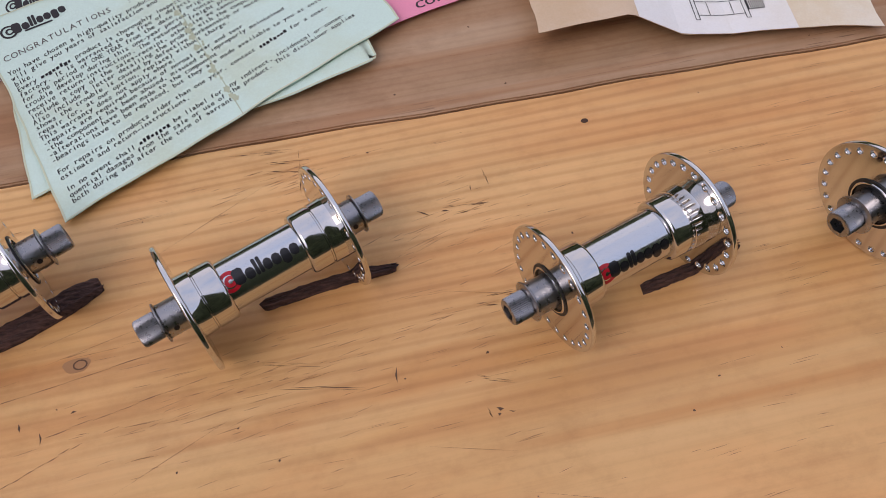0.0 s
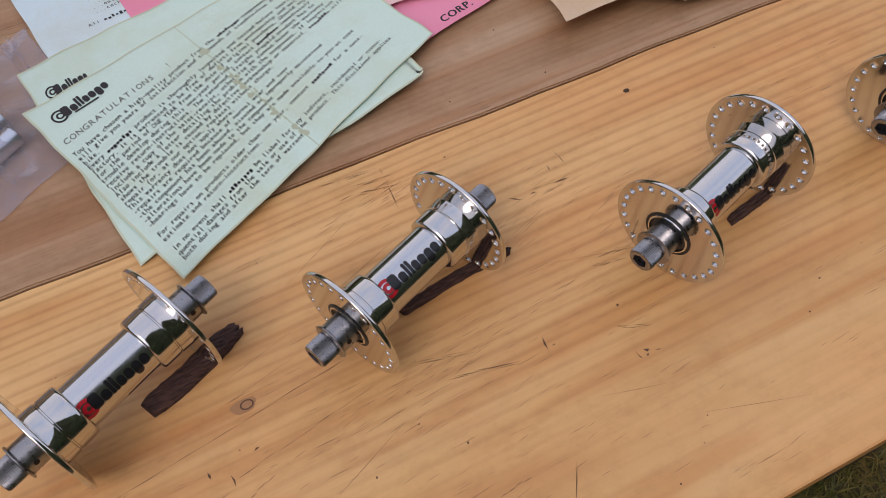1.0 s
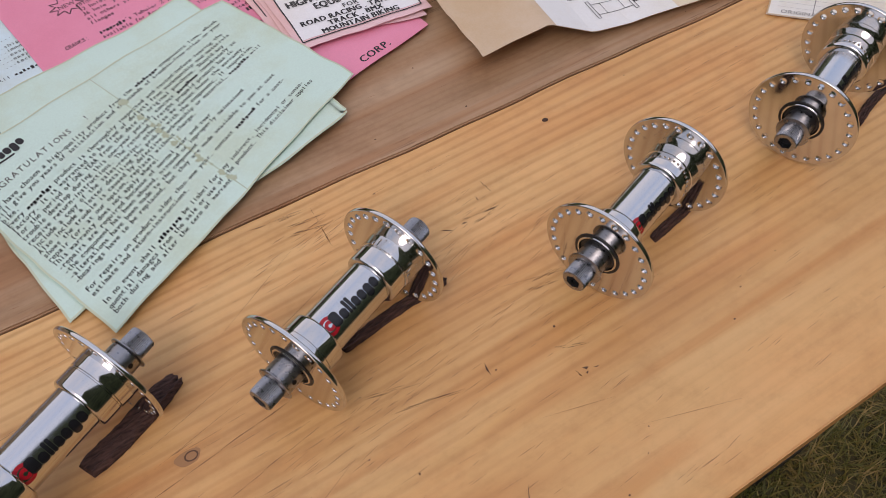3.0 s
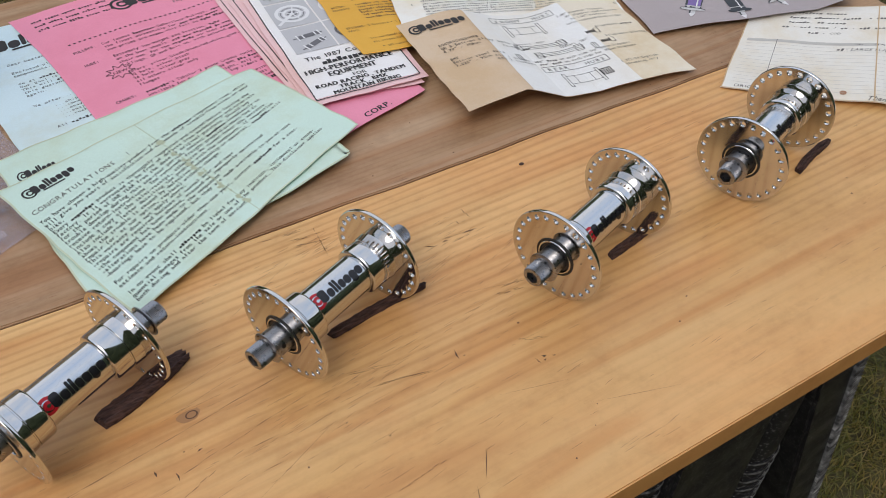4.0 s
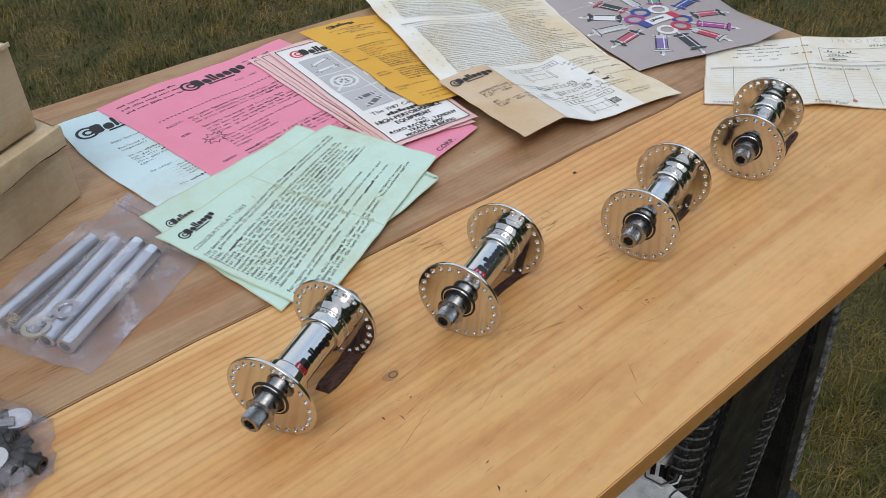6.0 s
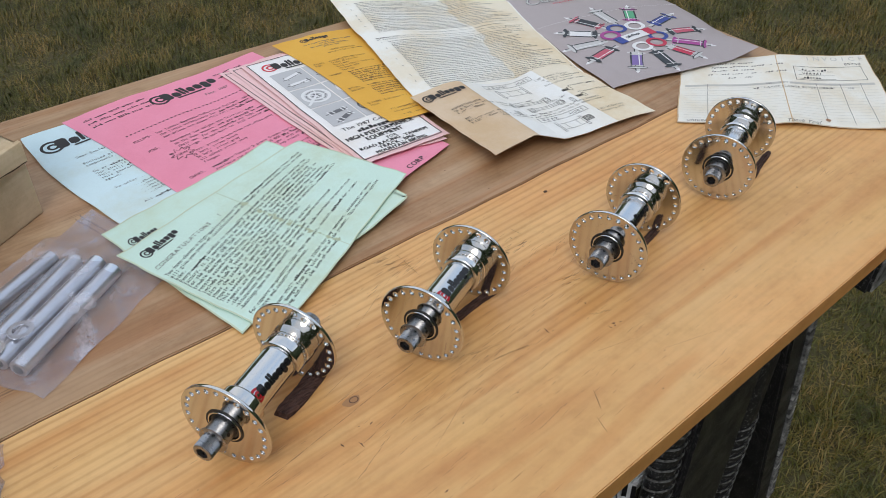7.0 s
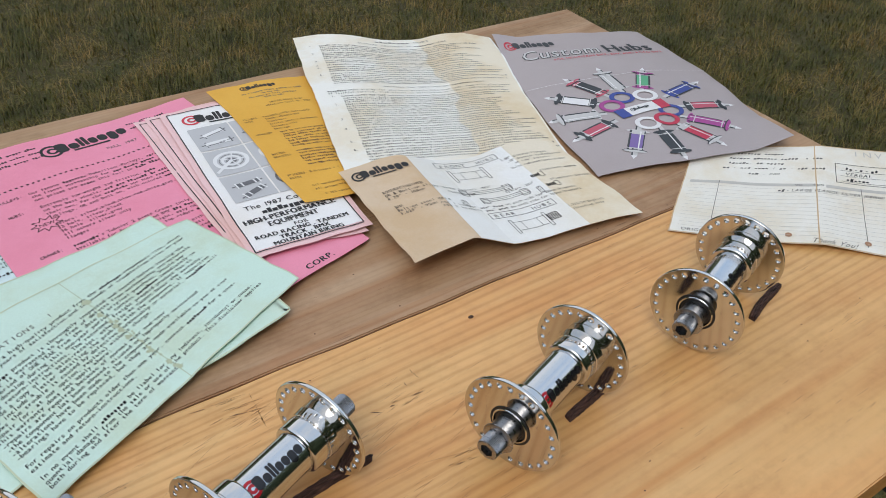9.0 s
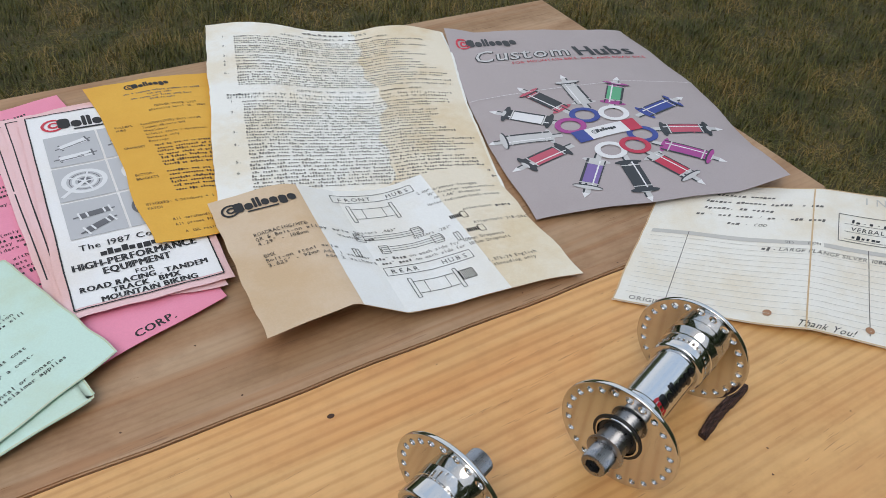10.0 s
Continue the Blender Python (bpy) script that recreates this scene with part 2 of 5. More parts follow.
n_, l_, b_ = tree(SCUFF_GLINT)
l_.new(ramp_of(SCUFF_GLINT, noise_of(SCUFF_GLINT, coords(SCUFF_GLINT), 90, 4, 0.6), [(0.38, (0.03, 0.03, 0.03)), (0.55, (0.16, 0.16, 0.155)), (0.7, (0.42, 0.42, 0.40))]), b_.inputs["Base Color"])
for q_ in (PLASTIC, SCUFF_GLINT):
    tree(q_)[2].inputs["Specular IOR Level"].default_value = 0.25
TRAY = mat("grey_tray", (0.36, 0.39, 0.42), 0.45)
n_, l_, b_ = tree(TRAY)
l_.new(ramp_of(TRAY, noise_of(TRAY, coords(TRAY), 22, 7, 0.75), [(0.32, (0.40, 0.42, 0.44)), (0.5, (0.72, 0.75, 0.78)), (0.72, (0.84, 0.86, 0.88))]), b_.inputs["Base Color"])

SOIL = mat("lawn_ground", (0.06, 0.05, 0.03), 0.95)
n_, l_, b_ = tree(SOIL)
l_.new(ramp_of(SOIL, noise_of(SOIL, coords(SOIL), 9, 8, 0.75), [(0.3, (0.026, 0.023, 0.008)), (0.5, (0.060, 0.050, 0.018)), (0.7, (0.105, 0.078, 0.034))]), b_.inputs["Base Color"])
BLADE = mat("grass_blade", (0.06, 0.08, 0.03), 0.6)
n_, l_, b_ = tree(BLADE)
geo_ = n_.new("ShaderNodeNewGeometry")
hue_ = ramp_of(BLADE, geo_.outputs["Random Per Island"], [(0.0, (0.090, 0.094, 0.014)), (0.36, (0.125, 0.118, 0.022)), (0.60, (0.165, 0.136, 0.036)), (0.80, (0.205, 0.163, 0.055)), (1.0, (0.28, 0.215, 0.095))])
patch_ = noise_of(BLADE, coords(BLADE), 6.5, 4, 0.65)
l_.new(mixed(BLADE, 1.0, hue_, ramp_of(BLADE, patch_, [(0.36, (0.32, 0.41, 0.14)), (0.46, (0.64, 0.68, 0.32)), (0.54, (0.94, 0.84, 0.55)), (0.66, (1.26, 0.98, 0.72))]), "MULTIPLY"), b_.inputs["Base Color"])


# ---- building helpers ----
def finish(bm, name, material, parent=None, label="", sharp=32):
    for e in bm.edges:
        if len(e.link_faces) == 2 and e.calc_face_angle(0) > radians(sharp):
            e.smooth = False
    for f in bm.faces:
        f.smooth = True
    me = bpy.data.meshes.new(name)
    bm.to_mesh(me)
    bm.free()
    return placed(name, me, material, parent, label)


def placed(name, me, material, parent=None, label=""):
    ob = new(name, me)
    for m in material if isinstance(material, (list, tuple)) else [material]:
        if m.name not in [q.name for q in me.materials if q]:
            me.materials.append(m)
    if parent:
        ob.parent = parent
    if label:
        tagged(ob, label)
    return ob


def part(name, bm, material, parent, label=""):
    return finish(bm, name, material, parent, label)


def thing(name, label, category, m=None, group="", kind=""):
    ob = new(name)
    ob.empty_display_size = 0.02
    if m is not None:
        ob.matrix_world = m
    return tagged(ob, label, category, group, kind)


def lathe(profile, steps=48, bm=None, closed=False):
    """A solid of revolution round x from (x, radius) pairs."""
    bm = bm or bmesh.new()
    rings = []
    for x, r in profile:
        rings.append([bm.verts.new((x, r * math.cos(a), r * math.sin(a))) for a in [2 * math.pi * k / steps for k in range(steps)]])
    pairs = list(zip(rings, rings[1:])) + ([(rings[-1], rings[0])] if closed else [])
    for p, q in pairs:
        for k in range(steps):
            bm.faces.new((p[k], p[(k + 1) % steps], q[(k + 1) % steps], q[k]))
    if not closed:
        bm.faces.new(rings[0][::-1])
        bm.faces.new(rings[-1])
    bmesh.ops.recalc_face_normals(bm, faces=bm.faces)
    return bm


def circle(r, steps, cx=0.0, cy=0.0, turn=0.0):
    return [(cx + r * math.cos(turn + 2 * math.pi * k / steps), cy + r * math.sin(turn + 2 * math.pi * k / steps)) for k in range(steps)]


def cut_plate(name, outlines, half, bevel=0.0):
    """A flat plate with real holes: the first outline is its rim, the rest are cut out. It lies across x."""
    cu = bpy.data.curves.new(name, "CURVE")
    cu.dimensions, cu.fill_mode, cu.extrude, cu.bevel_depth, cu.bevel_resolution = "2D", "BOTH", half, bevel, 2
    for pts in outlines:
        sp = cu.splines.new("POLY")
        sp.points.add(len(pts) - 1)
        for p, (x, y) in zip(sp.points, pts):
            p.co = (x, y, 0, 1)
        sp.use_cyclic_u = True
    tmp = new("tmp", cu)
    me = bpy.data.meshes.new_from_object(tmp.evaluated_get(bpy.context.evaluated_depsgraph_get()))
    bpy.data.objects.remove(tmp)
    me.transform(Matrix.Rotation(radians(90), 4, "Y"))
    bm = bmesh.new()
    bm.from_mesh(me)
    bmesh.ops.remove_doubles(bm, verts=bm.verts, dist=1e-6)
    bm.normal_update()
    return bm


def box(bm, x0, x1, y0, y1, z0, z1, m=None):
    vs = bmesh.ops.create_cube(bm, size=1.0)["verts"]
    bmesh.ops.scale(bm, vec=(x1 - x0, y1 - y0, z1 - z0), verts=vs)
    bmesh.ops.translate(bm, vec=((x0 + x1) / 2, (y0 + y1) / 2, (z0 + z1) / 2), verts=vs)
    if m is not None:
        bmesh.ops.transform(bm, matrix=m, verts=vs)
    return vs


def soften(bm, width, segments=2):
    bmesh.ops.bevel(bm, geom=list(bm.edges), offset=width, segments=segments, affect="EDGES", clamp_overlap=True)


# ---- lawn ----
bm = bmesh.new()
bmesh.ops.create_grid(bm, x_segments=8, y_segments=8, size=300)
ground = finish(bm, "ground", SOIL)
tagged(ground, "dry patchy lawn ground reaching far off", "ground", kind="structure")


def lawn():
    rng = np.random.default_rng(7)
    count = 340000
    ang, dist = rng.uniform(radians(-16), radians(112), count), 0.25 + 3.6 * rng.uniform(0, 1, count) ** 0.72
    # a thinner spread all round the table
    more = 170000
    ang, dist = np.append(ang, rng.uniform(0, 2 * np.pi, more)), np.append(dist, 0.25 + 5.0 * rng.uniform(0, 1, more) ** 0.6)
    x, y = 0.05 + dist * np.cos(ang), -0.45 + dist * np.sin(ang)
    keep = ~((x > -1.05) & (x < 0.55) & (y > -0.1) & (y < 0.25))
    x, y = x[keep], y[keep]
    count = len(x)
    clump = np.array([noise.noise((a * 6, b * 6, 0.3)) for a, b in zip(x, y)])
    tall = rng.uniform(0.010, 0.030, count) * (1 + 0.9 * clump)
    head, lean = rng.uniform(0, 2 * np.pi, count), rng.uniform(0.15, 1.3, count) * tall * 1.2
    wide = rng.uniform(0.0006, 0.0014, count)
    flat = rng.uniform(0, 1, count) < 0.32
    tall[flat] *= 0.35
    lean[flat] = rng.uniform(0.02, 0.055, flat.sum())
    dx, dy = np.cos(head), np.sin(head)
    sx, sy = -dy * wide, dx * wide
    v = np.empty((count, 5, 3))
    for k, (along, up, w) in enumerate(((0, 0, 1), (0, 0, -1), (0.38, 0.68, 0.75), (0.38, 0.68, -0.75), (1.0, 1.0, 0))):
        v[:, k, 0], v[:, k, 1], v[:, k, 2] = x + dx * lean * along + sx * w, y + dy * lean * along + sy * w, tall * up
    base = np.arange(count)[:, None] * 5
    tris = np.stack([base + np.array(q) for q in ((0, 1, 3), (0, 3, 2), (2, 3, 4))], 1).reshape(-1, 3)
    me = bpy.data.meshes.new("grass")
    me.vertices.add(count * 5)
    me.vertices.foreach_set("co", v.ravel())
    me.loops.add(tris.size)
    me.loops.foreach_set("vertex_index", tris.ravel().astype(np.int32))
    me.polygons.add(len(tris))
    me.polygons.foreach_set("loop_start", np.arange(0, tris.size, 3, dtype=np.int32))
    me.update(calc_edges=True)
    ob = placed("grass", me, BLADE)
    tagged(ob, "dry green and straw-coloured lawn grass", "grass", kind="stuff")


lawn()


# ---- unseen trees, added to close the garden and darken the chrome ----
LEAF = mat("far_foliage", (0.035, 0.05, 0.02), 0.8)
n_, l_, b_ = tree(LEAF)
l_.new(ramp_of(LEAF, noise_of(LEAF, coords(LEAF), 1.4, 8, 0.75), [(0.35, (0.026, 0.034, 0.014)), (0.6, (0.12, 0.145, 0.06))]), b_.inputs["Base Color"])


def tree_line():
    """A ragged dark belt of foliage round the lawn, with one taller overhanging mass added behind the camera to block
    sky.
    """
    bm = bmesh.new()
    n, rows = 180, 14
    ring = []
    for i in range(n):
        a = 2 * math.pi * i / n
        # added overhang: blocks the sky so that the hubs' reflections go dark
        shade_crown = max(0.0, math.cos(a + radians(74))) ** 9
        tall = 5.4 + 10.0 * shade_crown + 1.1 * noise.noise((3 * math.cos(a), 3 * math.sin(a), 1.0)) + 0.25 * noise.noise((9 * math.cos(a), 9 * math.sin(a), 2.0))
        col = []
        for j in range(rows + 1):
            t = j / rows
            r = 11.0 + 1.3 * noise.noise((5 * math.cos(a), 5 * math.sin(a), 3 * t)) + 0.5 * noise.noise((22 * math.cos(a), 22 * math.sin(a), 9 * t)) + 1.2 * t * t - 7.5 * shade_crown * t ** 1.3
            col.append(bm.verts.new((r * math.cos(a), r * math.sin(a), tall * t)))
        ring.append(col)
    for i in range(n):
        p, q = ring[i], ring[(i + 1) % n]
        for j in range(rows):
            bm.faces.new((p[j], q[j], q[j + 1], p[j + 1]))
    ob = finish(bm, "backdrop", LEAF, sharp=180)
    tagged(ob, "distant dark belt of garden trees", "trees", kind="structure")


tree_line()


# ---- the two planks ----
def plank(name, outline, top, thick, faces, label):
    bm = bmesh.new()
    low = [bm.verts.new((x, y, top - thick)) for x, y in outline]
    high = [bm.verts.new((x, y, top)) for x, y in outline]
    bm.faces.new(low[::-1])
    bm.faces.new(high)
    for k in range(len(outline)):
        j = (k + 1) % len(outline)
        bm.faces.new((low[k], low[j], high[j], high[k]))
    bmesh.ops.recalc_face_normals(bm, faces=bm.faces)
    soften(bm, 0.0009)
    for f in bm.faces:
        f.material_index = 0 if f.normal.z > 0.8 else 1
    ob = finish(bm, name, faces)
    return tagged(ob, label, "plank", group="table planks")


def seam(x):
    return 0.0055 - 0.026 * x + 0.0006 * math.sin(x * 31) + 0.0004 * math.sin(x * 83 + 1)


xs = [-1.1 + 0.02 * k for k in range(91)]
front = [(-1.1, -0.2522), (0.606, -0.2535)]
plank("pine_plank", front + [(x, seam(x) - 0.0007) for x in reversed(xs) if x < 0.607], TOP, 0.02, [PINE, EDGE], "light scratched pine plank with dark wood grain")
dark = [(x, seam(x) + 0.0007) for x in xs if x < 0.60] + [(0.605, -0.0085), (0.612, 0.2), (0.617, 0.357), (0.30, 0.381), (0.05, 0.397), (-0.10, 0.4015), (-0.5, 0.42), (-1.1, 0.45)]
plank("brown_plank", dark, TOP, 0.02, [BROWN, BROWN], "weathered dark brown plank beside the pine one")



# ---- print: glyphs, bars, plain shapes ----
GLYPHS = {}


def glyph(c):
    """Flat geometry of one character of the built-in font at size 1."""
    if c not in GLYPHS:
        cu = bpy.data.curves.new("glyph", "FONT")
        cu.body, cu.size, cu.resolution_u = c, 1.0, 2
        tmp = new("tmp", cu)
        me = bpy.data.meshes.new_from_object(tmp.evaluated_get(bpy.context.evaluated_depsgraph_get()))
        bpy.data.objects.remove(tmp)
        v = [(p.co.x, p.co.y) for p in me.vertices]
        f = [tuple(p.vertices) for p in me.polygons]
        GLYPHS[c] = (v, f, max([p[0] for p in v], default=0.3))
        bpy.data.meshes.remove(me)
    return GLYPHS[c]


class Ink:
    """Collects flat print in page millimetres (x right, y down from the top left corner), one mesh a colour."""

    def __init__(self):
        self.sets = {}
        self.layer, self.layers = None, {}
        self.dice = random.Random(5)

    def add(self, verts, faces, key):
        vs, fs = self.sets.setdefault(key, ([], []))
        if self.layer is not None:
            self.layers.setdefault(key, self.layer)
        base = len(vs)
        vs.extend(verts)
        fs.extend(tuple(base + k for k in f) for f in faces)

    def poly(self, pts, key):
        self.add(pts, [tuple(range(len(pts)))], key)

    def rect(self, x0, y0, x1, y1, key, cuts=1):
        for k in range(cuts):
            a, b = x0 + (x1 - x0) * k / cuts, x0 + (x1 - x0) * (k + 1) / cuts
            for j in range(cuts):
                p, q = y0 + (y1 - y0) * j / cuts, y0 + (y1 - y0) * (j + 1) / cuts
                self.poly([(a, p), (a, q), (b, q), (b, p)], key)

    def line(self, x0, y0, x1, y1, w, key, cuts=1):
        d = math.hypot(x1 - x0, y1 - y0)
        nx, ny = -(y1 - y0) / d * w / 2, (x1 - x0) / d * w / 2
        for k in range(cuts):
            a, b = k / cuts, (k + 1) / cuts
            p, q = (x0 + (x1 - x0) * a, y0 + (y1 - y0) * a), (x0 + (x1 - x0) * b, y0 + (y1 - y0) * b)
            self.poly([(p[0] - nx, p[1] - ny), (p[0] + nx, p[1] + ny), (q[0] + nx, q[1] + ny), (q[0] - nx, q[1] - ny)], key)

    def outline(self, x0, y0, x1, y1, w, key, cuts=6):
        for a in ((x0, y0, x1, y0), (x0, y1, x1, y1), (x0, y0, x0, y1), (x1, y0, x1, y1)):
            self.line(*a, w, key, cuts)

    def ring(self, cx, cy, r, w, key, a0=0.0, a1=360.0, steps=28, squash=1.0):
        pts = [radians(a0 + (a1 - a0) * k / steps) for k in range(steps + 1)]
        v = [(cx + q * math.cos(t), cy + q * squash * math.sin(t)) for t in pts for q in (r - w / 2, r + w / 2)]
        self.add(v, [(2 * k, 2 * k + 1, 2 * k + 3, 2 * k + 2) for k in range(steps)], key)

    def type_line(self, text, x, y, size, key, pitch=0.0, slope=0.0, shear=0.0, wide=1.0, bold=0.0):
        """One line; y is the baseline. '#' is a bar in place of a letter. pitch: fixed advance in mm."""
        at = 0.0
        for c in text:
            if c == " ":
                at += pitch or 0.33 * size * wide
                continue
            if c == "#":
                lo, hi, l, r = self.dice.choice((0.0, 0.02, 0.02, -0.14)), self.dice.choice((0.34, 0.38, 0.40, 0.60)), self.dice.uniform(0.05, 0.16), self.dice.uniform(0.44, 0.56)
                v, f, w = [(l, lo), (r, lo), (r, hi), (l, hi)], [(0, 1, 2, 3)], 0.62
                step = pitch or 0.56 * size * wide
                sx = step / 0.62 * 1.02
            else:
                v, f, w = glyph(c)
                step, sx = pitch or (w + 0.09) * size * wide, size * wide
                if pitch:
                    sx = min(size * wide, 0.92 * pitch / max(w, 0.42))
            if pitch and c != "#":
                at += max(0.0, (0.94 * pitch - w * sx) / 2)
                step -= max(0.0, (0.94 * pitch - w * sx) / 2)
            for o in ((0.0, bold) if bold else (0.0,)):
                self.add([(x + at + o + p * sx + q * size * shear, y - q * size - slope * (at + p * sx)) for p, q in v], f, key)
            at += step
        return at

    def logo(self, x, y, size, ring_key, word_key, slope=0.0, cut=1.0, strap=True, apart=False, heavy=1.0):
        """The maker's mark as plain shapes: a double ring open to the right, and a row of blocks."""
        h = size
        self.ring(x + 0.55 * h, y - 0.42 * h, 0.50 * h, 0.15 * h * heavy, ring_key, 35, 325)
        self.ring(x + 0.60 * h, y - 0.42 * h, 0.22 * h, 0.14 * h * heavy, ring_key, 20, 340)
        at = 0.78 * h
        shapes = ((0.60, 0.0, 0.92), (0.50, 0.0, 0.62), (0.20, 0.0, 0.95), (0.20, 0.0, 0.95), (0.44, 0.0, 0.62), (0.48, 0.0, 0.62), (0.48, -0.22, 0.62), (0.48, 0.0, 0.62))
        end = at + cut * sum(s[0] + 0.05 for s in shapes) * h
        for k, (w, low, up) in enumerate(shapes):
            w = min(w * h, x + end - (x + at))
            if w <= 0.05 * h:
                break
            px, lift = x + at, slope * at
            c = min(0.14 * h, w * 0.3)
            b, t = y - lift - low * h, y - lift - up * h
            self.poly([(px + c, b), (px + w - c, b), (px + w, b - c), (px + w, t + c), (px + w - c, t), (px + c, t), (px, t + c), (px, b - c)], word_key + ("@%d" % k if apart else ""))
            at += w + 0.05 * h
        if strap and cut > 0.9:
            self.rect(x + 1.5 * h, y + 0.12 * h - slope * 2.4 * h, x + 3.4 * h, y + 0.26 * h - slope * 2.4 * h, word_key)

    def put(self, place, parent, names, lift=0.00022):
        backed = {"aged", "unfaded", "glossy"} & {key.partition("@")[0] for key in self.sets}
        for level, (key, (vs, fs)) in enumerate(self.sets.items()):
            shade = key.partition("@")[0]
            name = names.get(key, names.get(shade, "printed_text"))
            me = bpy.data.meshes.new(name)
            over = 0.0003 if backed and shade not in backed else 0.0
            me.from_pydata([place(x, y, lift + over + (0.00003 * self.layers[key] if key in self.layers else 0.00001 * level)) for x, y in vs], [], fs)
            placed(name, me, SHADES[shade], parent)

    def slice(self, step):
        """Cuts all shapes into narrow strips along x, so that they can bend round a barrel."""
        for key, (vs, fs) in self.sets.items():
            bm = bmesh.new()
            pts = [bm.verts.new((x, y, 0)) for x, y in vs]
            for f in fs:
                bm.faces.new([pts[k] for k in f])
            low, high = min(y for x, y in vs), max(y for x, y in vs)
            for k in range(1, int((high - low) / step) + 1):
                bmesh.ops.bisect_plane(bm, geom=list(bm.verts) + list(bm.edges) + list(bm.faces), plane_co=(0, low + k * step, 0), plane_no=(0, 1, 0))
            bm.verts.index_update()
            self.sets[key] = ([(v.co.x, v.co.y) for v in bm.verts], [tuple(v.index for v in f.verts) for f in bm.faces])
            bm.free()


SHADES = dict(worn=mat("worn_green_edge", (0.56, 0.62, 0.44), 0.8), rusty=mat("stained_paper_edge", (0.60, 0.43, 0.25), 0.8), aged=paper("browned_paper", (0.81, 0.73, 0.58), amount=0.6), faint=mat("faint_typing", (0.19, 0.175, 0.155), 0.7), stain=mat("fold_stain", (0.47, 0.53, 0.37), 0.8), ink=INK, grey=GREY_INK, pale=PALE_INK, photo=PHOTO, light=PHOTO_LIGHT, mid=PHOTO_MID, red=RED_INK, white=PRINT["white"], unfaded=PALE, glossy=GLOSSY, dred=DECAL_RED, dblack=DECAL_BLACK, **{"p_" + k: m for k, m in PRINT.items()})


def bars(ink, rng, x, y, width, lead, count, pitch, size, key="grey", ragged=0.25):
    """Lines of typing too small to read, as word bars."""
    for k in range(count):
        end, at, text = width * (1 - ragged * rng.random()) / pitch, 0, ""
        while at < end:
            n = rng.randint(2, 9)
            text += "#" * n + " "
            at += n + 1
        ink.type_line(text[: int(width / pitch)], x + rng.uniform(0, 1.5), y + k * lead + rng.uniform(-0.25, 0.25), size, key, pitch=pitch * rng.uniform(0.95, 1.03))


# ---- sheets of paper ----
def sheet(name, corners, size, rise, material, label, ink=None, names=None, bow=None, cells=(44, 44), group="papers on the table", torn=0.0, waver=0.00045):
    """A sheet over four corners (top left, top right, bottom right, bottom left), with its height rise(u, v) in mm above the planks."""
    tl, tr, br, bl = [Vector(c) for c in corners]
    w, h = size
    tone = 3.7 * len(label)

    def spot(u, v):
        p = (tl * (1 - u) + tr * u) * (1 - v) + (bl * (1 - u) + br * u) * v
        if bow:
            p = p + Vector(bow(u, v))
        # old paper never lies flat: one gentle unevenness for the whole pile, and wavering edges
        lift = 0.9 + 0.9 * noise.noise((p.x * 24, p.y * 24, 1.0)) + 0.12 * noise.noise((p.x * 50, p.y * 50, 4.0))
        e = 4 * waver
        p = p + Vector((e * noise.noise((v * 7, u * 1.5, tone)) * (2 * abs(u - 0.5)) ** 8, e * noise.noise((u * 7, v * 1.5, tone + 9)) * (2 * abs(v - 0.5)) ** 8))
        return Vector((p.x, p.y, TOP + rise(u, v) / 1000 + max(0.0, lift) / 1000))

    def place(x, y, lift=0.0):
        p = spot(min(max(x / w, 0), 1), min(max(y / h, 0), 1))
        return (p.x, p.y, p.z + lift)

    nu, nv = cells
    rng = random.Random(len(label))
    wob = [[rng.uniform(-1, 1) for _ in range(max(nu, nv) + 1)] for _ in range(4)]
    grid = []
    for j in range(nv + 1):
        for i in range(nu + 1):
            p = spot(i / nu, j / nv)
            if torn:
                if i in (0, nu):
                    p.x += torn * wob[0 if i else 1][j] / 1000
                if j in (0, nv):
                    p.y += torn * wob[2 if j else 3][i] / 1000
            grid.append(p)
    quads = [(j * (nu + 1) + i, (j + 1) * (nu + 1) + i, (j + 1) * (nu + 1) + i + 1, j * (nu + 1) + i + 1) for j in range(nv) for i in range(nu)]
    full = len(grid)
    rim = [i for i in range(nu)] + [j * (nu + 1) + nu for j in range(nv)] + [nv * (nu + 1) + i for i in range(nu, 0, -1)] + [j * (nu + 1) for j in range(nv, 0, -1)]
    under = [p - Vector((0, 0, 0.00025)) for p in grid]
    verts = grid + under + [grid[k] for k in rim] + [under[k] for k in rim]
    n = len(rim)
    faces = quads + [tuple(full + k for k in reversed(q)) for q in quads] + [(2 * full + k, 2 * full + (k + 1) % n, 2 * full + n + (k + 1) % n, 2 * full + n + k) for k in range(n)]
    top = thing(name, label, "paper", group=group)
    me = bpy.data.meshes.new("sheet")
    me.from_pydata(verts, [], faces)
    me.polygons.foreach_set("use_smooth", [True] * len(faces))
    leaf = placed("sheet", me, material, top)
    if ink:
        ink.put(place, leaf, names or {})
    return top


def sag(tl, tr, br, bl, amp=0.0, fu=1.0, fv=1.0, ph=0.0):
    """Heights in mm at the four corners, with a gentle ripple between."""
    def rise(u, v):
        return (tl * (1 - u) + tr * u) * (1 - v) + (bl * (1 - u) + br * u) * v + amp * math.sin(fu * 6.28 * u + ph) * math.cos(fv * 6.28 * v + ph)
    return rise


def wave(base, amp, fu, fv, ph=0.0):
    return lambda u, v: base + amp * (math.sin(fu * u * 6.28 + ph) * math.cos(fv * v * 6.28 + ph * 0.7))


rnd = random.Random(11)
